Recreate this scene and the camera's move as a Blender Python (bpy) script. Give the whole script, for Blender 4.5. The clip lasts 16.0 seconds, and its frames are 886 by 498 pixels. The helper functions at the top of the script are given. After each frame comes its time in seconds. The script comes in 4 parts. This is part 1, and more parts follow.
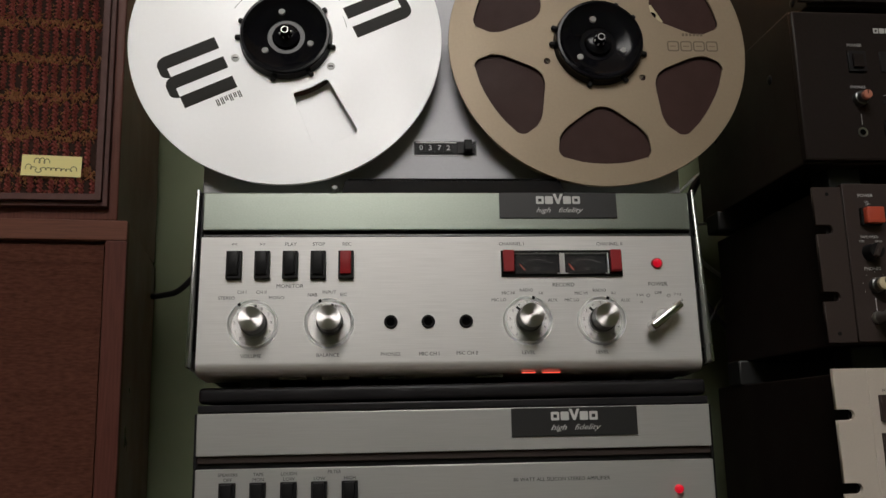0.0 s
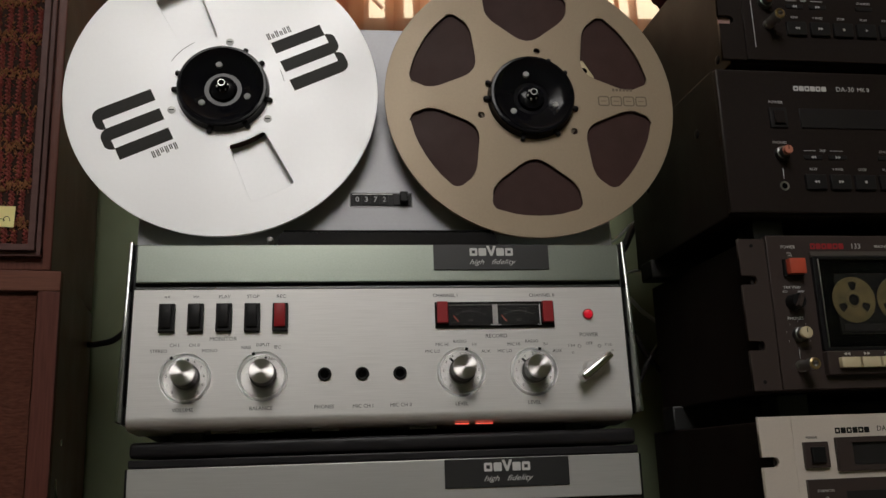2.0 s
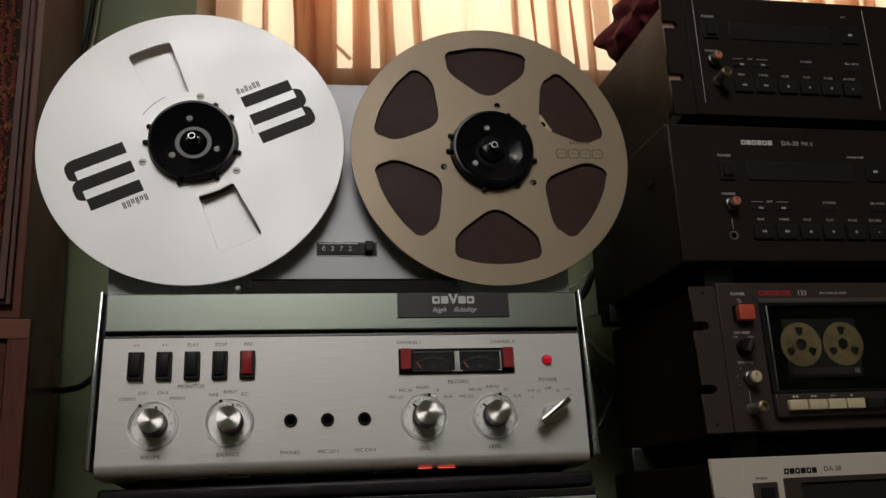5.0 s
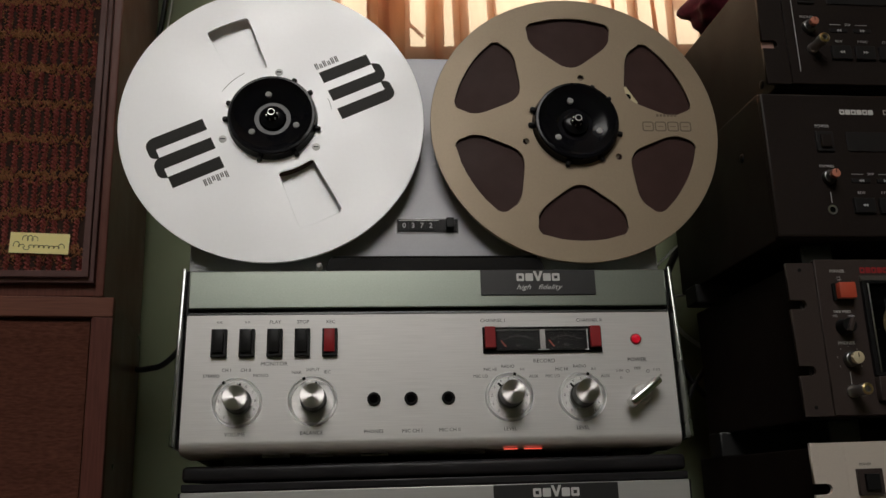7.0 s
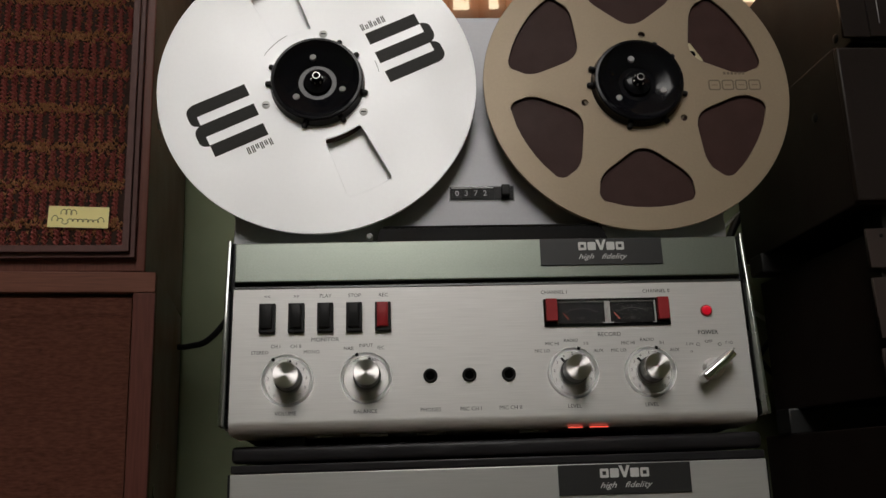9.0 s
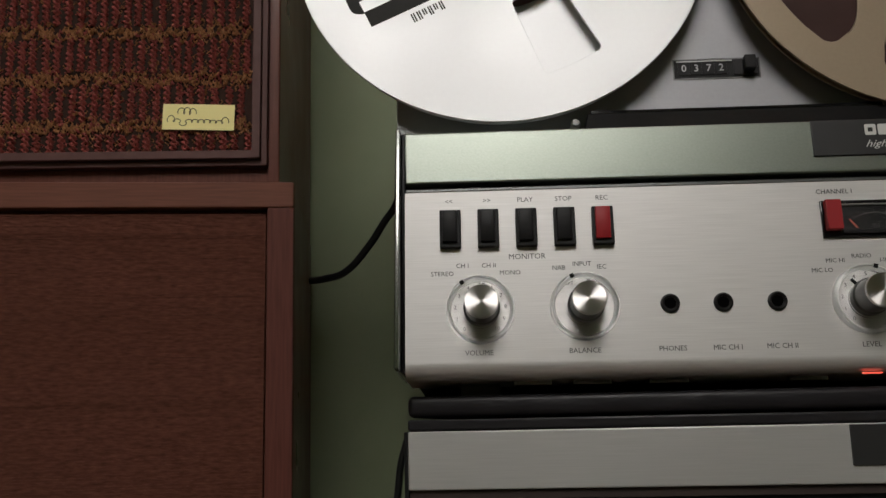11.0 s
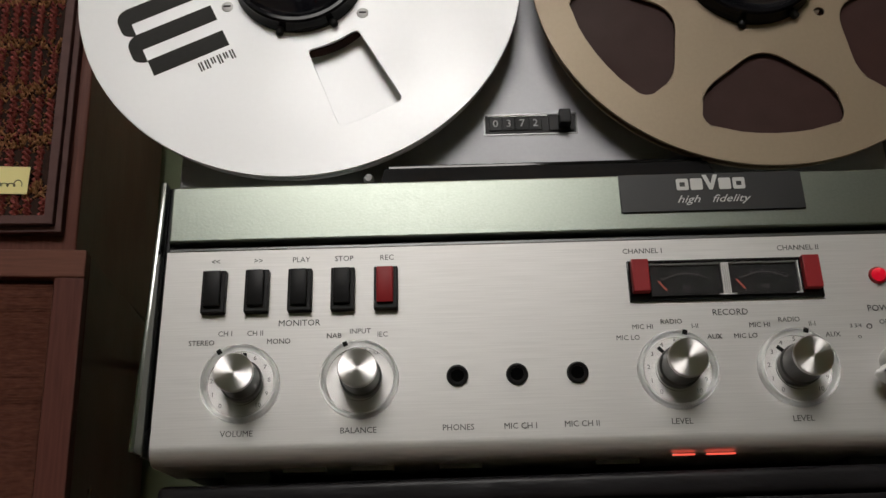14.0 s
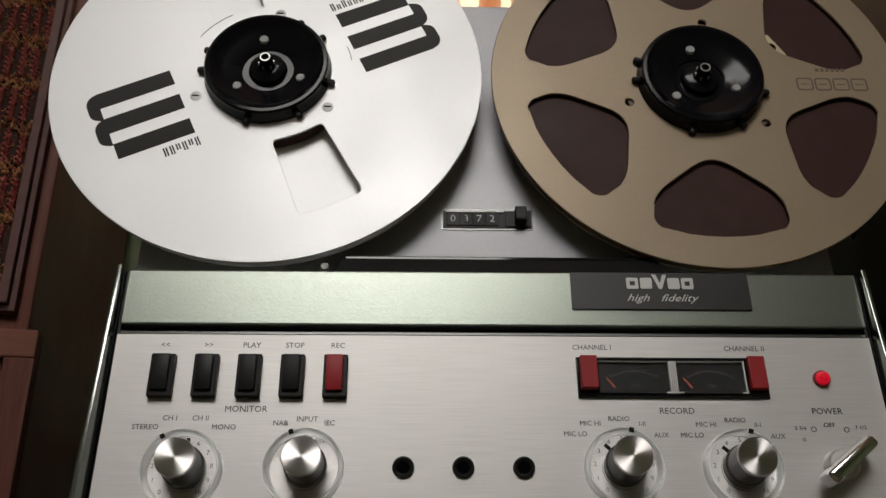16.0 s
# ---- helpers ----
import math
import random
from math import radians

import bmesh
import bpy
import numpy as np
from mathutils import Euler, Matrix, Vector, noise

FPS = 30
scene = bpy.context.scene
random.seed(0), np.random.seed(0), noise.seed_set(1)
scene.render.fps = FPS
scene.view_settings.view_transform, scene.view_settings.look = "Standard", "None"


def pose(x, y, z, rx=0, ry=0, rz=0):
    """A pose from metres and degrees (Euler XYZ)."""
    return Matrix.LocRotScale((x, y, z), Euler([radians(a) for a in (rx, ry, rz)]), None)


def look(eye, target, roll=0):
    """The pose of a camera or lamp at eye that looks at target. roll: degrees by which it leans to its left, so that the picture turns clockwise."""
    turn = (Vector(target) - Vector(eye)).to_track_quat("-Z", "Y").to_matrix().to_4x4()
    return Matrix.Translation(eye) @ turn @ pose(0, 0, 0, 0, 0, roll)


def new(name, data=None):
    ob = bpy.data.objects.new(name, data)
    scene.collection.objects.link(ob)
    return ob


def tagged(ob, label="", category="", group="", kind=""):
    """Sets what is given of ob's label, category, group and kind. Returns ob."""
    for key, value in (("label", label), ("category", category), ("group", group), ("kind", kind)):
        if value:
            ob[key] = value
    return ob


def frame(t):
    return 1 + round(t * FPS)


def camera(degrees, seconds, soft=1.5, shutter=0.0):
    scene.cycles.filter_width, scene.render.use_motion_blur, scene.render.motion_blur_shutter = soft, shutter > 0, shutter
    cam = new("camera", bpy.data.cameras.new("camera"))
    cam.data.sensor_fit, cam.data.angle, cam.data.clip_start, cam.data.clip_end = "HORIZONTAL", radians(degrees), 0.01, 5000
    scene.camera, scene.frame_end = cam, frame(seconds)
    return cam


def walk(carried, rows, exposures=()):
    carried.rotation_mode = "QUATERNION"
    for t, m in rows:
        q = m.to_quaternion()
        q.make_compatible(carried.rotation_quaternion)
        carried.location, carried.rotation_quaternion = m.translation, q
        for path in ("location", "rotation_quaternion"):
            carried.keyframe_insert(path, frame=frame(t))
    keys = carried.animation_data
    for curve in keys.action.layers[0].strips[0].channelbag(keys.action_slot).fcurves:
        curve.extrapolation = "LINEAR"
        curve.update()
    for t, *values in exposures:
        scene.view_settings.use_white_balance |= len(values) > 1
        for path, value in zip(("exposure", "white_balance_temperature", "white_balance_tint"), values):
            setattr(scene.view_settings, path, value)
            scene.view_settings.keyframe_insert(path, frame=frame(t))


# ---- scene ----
cam = camera(52.3, 16.0)
PATH = [
    (0, (-0.0243, -0.7289, 1.2065), (0.0440, 1.2307, 1.6005), -1.49),
    (0.5, (-0.0192, -0.7300, 1.2090), (0.0708, 1.2259, 1.6165), -1.07),
    (1, (-0.0141, -0.7331, 1.2104), (0.1235, 1.2159, 1.6373), -1.45),
    (1.5, (-0.0100, -0.7352, 1.2159), (0.1644, 1.2080, 1.6555), -1.93),
    (2, (-0.0069, -0.7413, 1.2184), (0.1613, 1.1966, 1.6836), -2.20),
    (2.5, (-0.0048, -0.7474, 1.2219), (0.1681, 1.1832, 1.7147), -2.27),
    (3, (-0.0015, -0.7519, 1.2221), (0.1861, 1.1704, 1.7409), -2.37),
    (3.5, (0.0038, -0.7565, 1.2203), (0.2291, 1.1568, 1.7572), -2.66),
    (3.7, (0.0075, -0.7604, 1.2189), (0.2446, 1.1499, 1.7618), -2.76),
    (5.8, (-0.0066, -0.7706, 1.2225), (0.2109, 1.1423, 1.7642), -2.94),
    (6, (-0.0018, -0.7664, 1.2162), (0.1864, 1.1456, 1.7718), -2.83),
    (6.5, (-0.0115, -0.7569, 1.2164), (0.1385, 1.1628, 1.7569), -2.21),
    (7, (-0.0208, -0.7464, 1.2173), (0.0793, 1.1815, 1.7398), -1.94),
    (7.5, (-0.0311, -0.7299, 1.2172), (0.0529, 1.2058, 1.7132), -1.87),
    (8, (-0.0395, -0.7214, 1.2171), (0.0265, 1.2190, 1.6970), -1.81),
    (8.2, (-0.0392, -0.7176, 1.2154), (0.0193, 1.2235, 1.6936), -1.82),
    (10.3, (-0.0876, -0.6318, 1.2389), (-0.1488, 1.3180, 1.6798), -2.38),
    (10.5, (-0.1054, -0.6070, 1.2392), (-0.1961, 1.3462, 1.6596), -2.30),
    (11, (-0.1322, -0.5306, 1.2279), (-0.2844, 1.4268, 1.6095), -1.48),
    (11.5, (-0.1354, -0.4762, 1.2145), (-0.3059, 1.4669, 1.6562), 0.54),
    (12, (-0.1529, -0.4503, 1.2158), (-0.3327, 1.4983, 1.6287), 1.75),
    (12.5, (-0.1444, -0.4452, 1.2190), (-0.2944, 1.5039, 1.6413), 0.76),
    (13, (-0.1087, -0.4499, 1.2193), (-0.2080, 1.4974, 1.6648), -0.13),
    (13.5, (-0.0441, -0.4541, 1.2177), (-0.0916, 1.4829, 1.7135), -1.61),
    (14, (-0.0326, -0.4598, 1.2161), (-0.0956, 1.4453, 1.8217), -2.03),
    (14.5, (-0.0241, -0.4625, 1.2134), (-0.0837, 1.4248, 1.8727), -1.55),
    (15, (-0.0227, -0.4603, 1.2077), (-0.0488, 1.3999, 1.9418), 0.14),
    (15.5, (-0.0212, -0.4641, 1.2091), (-0.0489, 1.3778, 1.9880), 0.33),
    (16, (-0.0218, -0.4629, 1.2104), (-0.0192, 1.3668, 2.0181), -0.78),
]
walk(cam, [(t, look(eye, target, roll)) for t, eye, target, roll in PATH],
     exposures=[(0, 0.06), (1.5, -0.04), (3.0, -0.2), (3.7, -0.27), (5.8, -0.26), (7.0, -0.3), (8.0, -0.13), (10.5, -0.08), (11.0, 0.1), (12.0, 0.15), (13.0, 0.13), (14.0, 0.1), (15.0, 0.02), (16.0, 0.02)])


# ---- world and lights ----
world = bpy.data.worlds.new("daylight")
scene.world = world
world.use_nodes = True
sky = world.node_tree.nodes.new("ShaderNodeTexSky")
sky.sky_type, sky.sun_disc = "NISHITA", False
sky.sun_elevation, sky.sun_rotation = radians(35), radians(20)
world.node_tree.links.new(sky.outputs[0], world.node_tree.nodes["Background"].inputs[0])
world.node_tree.nodes["Background"].inputs[1].default_value = 0.12

sun = new("sun", bpy.data.lights.new("sun", "SUN"))
sun.data.energy, sun.data.angle, sun.data.color = 3.0, radians(0.5), (1.0, 0.9, 0.75)
sun.matrix_world = look((1.2, 5.0, 5.2), (0.3, 0.45, 2.1))

scene.view_settings.exposure = 0.0


# ---- materials ----
def ramp_mix(nt, fac, a, b):
    mix = nt.nodes.new("ShaderNodeMix")
    mix.data_type = "RGBA"
    mix.inputs["A"].default_value, mix.inputs["B"].default_value = (*a, 1), (*b, 1)
    nt.links.new(fac, mix.inputs["Factor"])
    return mix.outputs["Result"]


def noise_of(nt, scale, stretch=(1, 1, 1), detail=4.0, space="Object"):
    coord = nt.nodes.new("ShaderNodeTexCoord")
    mapping = nt.nodes.new("ShaderNodeMapping")
    mapping.inputs["Scale"].default_value = stretch
    tex = nt.nodes.new("ShaderNodeTexNoise")
    tex.inputs["Scale"].default_value, tex.inputs["Detail"].default_value = scale, detail
    nt.links.new(coord.outputs[space], mapping.inputs["Vector"])
    nt.links.new(mapping.outputs[0], tex.inputs["Vector"])
    return tex.outputs["Fac"]


def material(name, colour, other=None, rough=0.5, metal=0.0, grain=(60, (1, 1, 1)), wear=(6, 0.1), bump=0.0, coat=0.0, spread=0.1, specular=0.5):
    """A surface of two tints mixed by its grain, with a roughness that wanders at a larger scale and a fine relief."""
    m = bpy.data.materials.new(name)
    m.use_nodes = True
    nt = m.node_tree
    p = nt.nodes["Principled BSDF"]
    other = other or tuple(c * (1 - spread) for c in colour)
    g = noise_of(nt, grain[0], grain[1])
    w = noise_of(nt, wear[0])
    add = nt.nodes.new("ShaderNodeMath")
    add.operation = "MULTIPLY_ADD"
    add.use_clamp = True
    nt.links.new(g, add.inputs[0])
    add.inputs[1].default_value = 1.6
    add.inputs[2].default_value = -0.3
    nt.links.new(ramp_mix(nt, add.outputs[0], colour, other), p.inputs["Base Color"])
    r = nt.nodes.new("ShaderNodeMapRange")
    nt.links.new(w, r.inputs["Value"])
    r.inputs["From Min"].default_value, r.inputs["From Max"].default_value = 0.3, 0.7
    r.inputs["To Min"].default_value, r.inputs["To Max"].default_value = max(0.02, rough - wear[1]), min(1, rough + wear[1])
    nt.links.new(r.outputs[0], p.inputs["Roughness"])
    p.inputs["Metallic"].default_value = metal
    p.inputs["Coat Weight"].default_value = coat
    p.inputs["Specular IOR Level"].default_value = specular
    if bump:
        b = nt.nodes.new("ShaderNodeBump")
        b.inputs["Strength"].default_value, b.inputs["Distance"].default_value = bump, 0.001
        nt.links.new(g, b.inputs["Height"])
        nt.links.new(b.outputs[0], p.inputs["Normal"])
    return m


def glowing(name, colour, strength, base=(0.2, 0.02, 0.02)):
    m = material(name, base, rough=0.2)
    p = m.node_tree.nodes["Principled BSDF"]
    p.inputs["Emission Color"].default_value, p.inputs["Emission Strength"].default_value = (*colour, 1), strength
    return m


def clear(name, colour=(1, 1, 1), rough=0.04, ior=1.45):
    m = material(name, colour, rough=rough, wear=(40, 0.03), spread=0.02)
    p = m.node_tree.nodes["Principled BSDF"]
    p.inputs["Transmission Weight"].default_value, p.inputs["IOR"].default_value = 1.0, ior
    return m


def spun(name, colour, rough=0.28):
    m = material(name, colour, rough=rough, metal=1.0, grain=(900, (1, 1, 1)), wear=(200, 0.01), spread=0.04)
    nt = m.node_tree
    tangent = nt.nodes.new("ShaderNodeTangent")
    tangent.direction_type, tangent.axis = "RADIAL", "Y"
    p = nt.nodes["Principled BSDF"]
    p.inputs["Anisotropic"].default_value = 0.92
    nt.links.new(tangent.outputs[0], p.inputs["Tangent"])
    return m


BRUSH = (0.02, 1, 1)
ALU = material("brushed_aluminium", (0.655, 0.643, 0.63), (0.54, 0.53, 0.52), rough=0.5, metal=0.62, grain=(1500, BRUSH), wear=(9, 0.04), bump=0.05)
COVER = material("polished_cover_metal", (0.285, 0.312, 0.275), (0.24, 0.265, 0.232), rough=0.36, metal=1.0, grain=(900, (0.7, 1, 1)), wear=(260, 0.035), bump=0.07)
CHROME = material("chrome", (0.78, 0.78, 0.77), rough=0.1, metal=1.0, wear=(80, 0.05))
SPUN = spun("spun_aluminium", (0.75, 0.725, 0.72), rough=0.32)
KNOB = material("dark_knob_metal", (0.16, 0.16, 0.16), rough=0.32, metal=0.9, grain=(900, (1, 1, 1)))
DECK = material("grey_painted_deck", (0.37, 0.37, 0.39), (0.345, 0.345, 0.365), rough=0.45, metal=0.25, grain=(500, (1, 1, 1)), wear=(12, 0.06), bump=0.04)
REELW = material("white_anodised_reel", (0.92, 0.925, 0.945), (0.90, 0.905, 0.925), rough=0.46, metal=0.2, grain=(300, (1, 1, 1)), wear=(14, 0.06))
REELK = material("khaki_anodised_reel", (0.315, 0.244, 0.168), (0.29, 0.224, 0.152), rough=0.45, metal=0.3, grain=(400, (1, 1, 1)), wear=(14, 0.06))
MARK = material("dark_grey_print", (0.034, 0.033, 0.031), (0.028, 0.027, 0.026), rough=0.6, specular=0.2, grain=(300, (1, 1, 1)))
KLINE = material("khaki_engraving", (0.14, 0.105, 0.07), rough=0.6)
TAPE = material("brown_tape_pack", (0.055, 0.026, 0.023), (0.038, 0.018, 0.016), specular=0.15, rough=0.5, grain=(40, (1, 0.1, 1)), wear=(20, 0.08))
INK = material("black_print", (0.011, 0.011, 0.011), rough=0.7, specular=0.12)
GREYINK = material("grey_print", (0.028, 0.027, 0.027), rough=0.6)
BLACK = material("black_plastic", (0.007, 0.0068, 0.0075), (0.011, 0.0105, 0.011), specular=0.2, rough=0.45, grain=(300, (1, 1, 1)), wear=(30, 0.08))
GLOSS = material("glossy_black_plastic", (0.006, 0.006, 0.007), rough=0.08, grain=(300, (1, 1, 1)), wear=(40, 0.04))
HUBM = material("hub_black_plastic", (0.006, 0.006, 0.008), rough=0.17, specular=0.2, grain=(300, (1, 1, 1)), wear=(60, 0.06))
SATIN = material("satin_black_paint", (0.0150, 0.0104, 0.0094), (0.0195, 0.0138, 0.0122), rough=0.5, grain=(500, (1, 1, 1)), wear=(10, 0.1), bump=0.08, specular=0.17)
VINYL = material("black_vinyl", (0.010, 0.0092, 0.0110), (0.016, 0.0145, 0.0165), specular=0.25, rough=0.45, grain=(140, (0.35, 1, 1)), wear=(15, 0.12), bump=0.7)
PLATE = material("dark_name_plate", (0.02, 0.02, 0.021), rough=0.4)
SILVERINK = material("silver_print", (0.62, 0.62, 0.61), rough=0.5)
WHITEINK = material("white_print", (0.62, 0.62, 0.61), rough=0.6)
PALEINK = material("pale_print", (0.55, 0.55, 0.56), rough=0.6)
RED = material("red_plastic", (0.31, 0.016, 0.02), (0.27, 0.013, 0.017), rough=0.5, specular=0.3)
REDINK = material("red_print", (0.30, 0.015, 0.02), rough=0.5)
ORANGE = material("orange_red_plastic", (0.55, 0.085, 0.045), rough=0.4)
PEACH = material("salmon_knob_cap", (0.55, 0.20, 0.13), rough=0.5)
STRIPM = material("brown_grey_strip", (0.075, 0.065, 0.058), rough=0.5, grain=(500, (0.1, 1, 1)))
CREAM = material("cream_plastic", (0.62, 0.54, 0.36), (0.56, 0.48, 0.31), rough=0.45)
BEIGE = material("beige_rack_paint", (0.58, 0.52, 0.46), (0.54, 0.48, 0.425), rough=0.5, grain=(600, (1, 1, 1)), wear=(8, 0.1), bump=0.05)
TAUPE = material("brown_grey_face", (0.045, 0.0325, 0.0295), (0.038, 0.027, 0.0243), specular=0.3, rough=0.5, grain=(600, (1, 1, 1)), bump=0.05)
BRASS = material("brass_plug", (0.55, 0.42, 0.22), rough=0.25, metal=1.0)
TRIM = material("polished_trim", (0.33, 0.345, 0.325), rough=0.25, metal=1.0, grain=(500, (1, 1, 0.1)))
STEEL = material("worn_steel", (0.5, 0.49, 0.47), rough=0.35, metal=1.0)
SCREEN = material("dark_display", (0.021, 0.019, 0.020), (0.017, 0.0155, 0.016), rough=0.35, specular=0.3)
KEYM = material("dark_key_plastic", (0.015, 0.0135, 0.014), (0.012, 0.011, 0.0115), rough=0.5, specular=0.25, grain=(400, (1, 1, 1)))
DIGIT = material("counter_digit_print", (0.5, 0.5, 0.51), rough=0.6)
SCREWHEAD = material("dull_steel_screw", (0.55, 0.55, 0.54), rough=0.5, metal=0.5)
METER = material("meter_face", (0.012, 0.012, 0.013), rough=0.5, specular=0.2)
HOLE = material("matte_black_hole", (0.003, 0.003, 0.003), rough=1.0, specular=0.0)
PINGREY = material("matte_grey_pin", (0.42, 0.42, 0.42), rough=0.7)
AMPALU = material("dull_brushed_aluminium", (0.50, 0.50, 0.49), (0.44, 0.44, 0.43), rough=0.5, metal=0.55, grain=(1500, BRUSH), wear=(9, 0.04), bump=0.05)
METERLINE = material("meter_print", (0.115, 0.115, 0.11), rough=0.6)
NEEDLE = material("orange_needle", (0.6, 0.12, 0.08), rough=0.5)
AMBER = material("amber_cassette", (0.17, 0.135, 0.058), (0.06, 0.048, 0.024), rough=0.4, grain=(90, (1, 1, 1)))
CLEAR = clear("clear_acrylic", ior=1.3)
FROST = clear("frosted_acrylic_rim", (0.86, 0.87, 0.86), rough=0.32, ior=1.4)
SLOTBACK = material("brown_slot_backing", (0.36, 0.22, 0.19), rough=0.6)
SMOKE = clear("smoked_window", (0.8, 0.79, 0.78), rough=0.03, ior=1.15)
LED = glowing("lit_red_lamp", (1.0, 0.003, 0.03), 0.38, (0.35, 0.01, 0.02))
GLOW = glowing("red_glow", (1.0, 0.12, 0.08), 0.95, (0.3, 0.05, 0.02))
WOOD = material("dark_red_walnut", (0.140, 0.049, 0.038), (0.082, 0.028, 0.021), specular=0.12, rough=0.5, grain=(45, (12, 12, 0.6)), wear=(9, 0.1), bump=0.12)
WOODH = material("dark_red_walnut_rail", (0.20, 0.080, 0.054), (0.12, 0.047, 0.032), specular=0.14, rough=0.5, grain=(45, (0.6, 12, 12)), wear=(9, 0.1), bump=0.12)
MOULD = material("brown_moulding", (0.130, 0.068, 0.062), (0.100, 0.051, 0.046), specular=0.15, rough=0.5, grain=(60, (2, 2, 2)))
CABINET = material("dark_brown_veneer", (0.160, 0.062, 0.047), (0.105, 0.040, 0.030), specular=0.12, rough=0.34, grain=(40, (14, 14, 0.7)), wear=(9, 0.08), bump=0.05)
CLOTH = material("brown_grille_cloth", (0.172, 0.066, 0.045), (0.074, 0.027, 0.019), specular=0.1, rough=0.9, grain=(300, (0.5, 1, 1.6)), bump=0.8)
REDYARN = material("dark_red_yarn", (0.43, 0.100, 0.084), (0.16, 0.041, 0.036), specular=0.2, rough=0.7, grain=(1100, (1, 1, 1)), bump=0.8)
GOLDYARN = material("tan_yarn", (0.52, 0.250, 0.112), (0.19, 0.092, 0.046), specular=0.1, rough=0.9, grain=(900, (1, 1, 1)), bump=0.8)
BACKYARN = material("black_backing_cloth", (0.055, 0.030, 0.024), (0.024, 0.015, 0.013), specular=0.05, rough=0.95, grain=(260, (1, 1, 0.6)), bump=0.5)
YELLOW = material("pale_yellow_card", (0.97, 0.87, 0.38), (0.95, 0.84, 0.35), rough=0.6)
WALLPAINT = material("olive_green_wall_paint", (0.235, 0.275, 0.16), (0.21, 0.25, 0.14), rough=0.6, grain=(25, (1, 1, 1)), wear=(4, 0.08), bump=0.06)
CEILPAINT = material("white_ceiling_paint", (0.72, 0.71, 0.67), rough=0.8, grain=(12, (1, 1, 1)))
FLOORM = material("brown_floor", (0.16, 0.1, 0.07), rough=0.5, grain=(20, (1, 1, 1)))
BENCHM = material("dark_bench_wood", (0.06, 0.035, 0.025), rough=0.5, grain=(30, (1, 8, 8)))
FRAMEM = material("window_frame_wood", (0.25, 0.12, 0.06), rough=0.5, grain=(30, (1, 8, 8)))
RUBBER = material("black_cable_rubber", (0.012, 0.012, 0.012), rough=0.5)
GREYCABLE = material("pale_cable", (0.58, 0.62, 0.56), rough=0.5)
MAROON = material("maroon_velvet", (0.17, 0.007, 0.028), (0.075, 0.004, 0.013), rough=0.7, grain=(160, (1, 1, 1)), bump=0.4)
# glow and frame of the unseen light panel added under the ceiling
ADDEDGLOW = glowing("added_light_glow", (1.0, 0.962, 0.918), 9.4, (0.8, 0.8, 0.78))
ADDEDFRAME = material("white_added_light_body", (0.75, 0.74, 0.7), rough=0.5)


def curtain_material():
    m = bpy.data.materials.new("peach_sheer_curtain")
    m.use_nodes = True
    nt = m.node_tree
    nt.nodes.remove(nt.nodes["Principled BSDF"])
    out = nt.nodes["Material Output"]
    col = ramp_mix(nt, noise_of(nt, 14, (3, 3, 0.5)), (0.86, 0.56, 0.39), (0.58, 0.33, 0.21))
    trans, diff, thru = nt.nodes.new("ShaderNodeBsdfTranslucent"), nt.nodes.new("ShaderNodeBsdfDiffuse"), nt.nodes.new("ShaderNodeBsdfTransparent")
    nt.links.new(col, trans.inputs["Color"])
    nt.links.new(col, diff.inputs["Color"])
    thru.inputs["Color"].default_value = (1.0, 0.87, 0.7, 1)
    a, b = nt.nodes.new("ShaderNodeMixShader"), nt.nodes.new("ShaderNodeMixShader")
    a.inputs[0].default_value, b.inputs[0].default_value = 0.25, 0.21
    nt.links.new(trans.outputs[0], a.inputs[1])
    nt.links.new(diff.outputs[0], a.inputs[2])
    nt.links.new(a.outputs[0], b.inputs[1])
    nt.links.new(thru.outputs[0], b.inputs[2])
    nt.links.new(b.outputs[0], out.inputs["Surface"])
    return m


CURTAIN = curtain_material()


def backdrop_material():
    m = bpy.data.materials.new("bright_outdoors")
    m.use_nodes = True
    nt = m.node_tree
    p = nt.nodes["Principled BSDF"]
    col = ramp_mix(nt, noise_of(nt, 2.2, (1, 1, 1)), (1.0, 0.95, 0.84), (0.96, 0.90, 0.72))
    nt.links.new(col, p.inputs["Emission Color"])
    p.inputs["Base Color"].default_value = (0.1, 0.1, 0.1, 1)
    p.inputs["Emission Strength"].default_value = 4.4
    return m


OUTDOORS = backdrop_material()


# ---- building tools ----
def part(name, bm, mat, parent=None, label="", smooth=False):
    mesh = bpy.data.meshes.new(name)
    bm.normal_update()
    bm.to_mesh(mesh)
    bm.free()
    if smooth:
        mesh.shade_smooth()
        mesh.set_sharp_from_angle(angle=radians(35 if smooth is True else smooth))
    mesh.materials.append(mat)
    ob = new(name, mesh)
    ob.parent = parent
    if label:
        ob["label"] = label
    if mat in (CLEAR, SMOKE, FROST):
        ob.visible_shadow = False
    return ob


def thing(name, m, label, category, group="", kind=""):
    root = new(name)
    root.matrix_world = m
    root.empty_display_size = 0.02
    return tagged(root, label, category, group, kind)


def add_box(bm, x0, x1, y0, y1, z0, z1, bevel=0.0, segments=2):
    made = bmesh.ops.create_cube(bm, size=1.0)["verts"]
    bmesh.ops.transform(bm, verts=made, matrix=Matrix.LocRotScale(((x0 + x1) / 2, (y0 + y1) / 2, (z0 + z1) / 2), None, (abs(x1 - x0), abs(y1 - y0), abs(z1 - z0))))
    if bevel:
        edges = {e for v in made for e in v.link_edges}
        bmesh.ops.bevel(bm, geom=list(edges), offset=bevel, segments=segments, affect="EDGES", profile=0.5)
    return bm


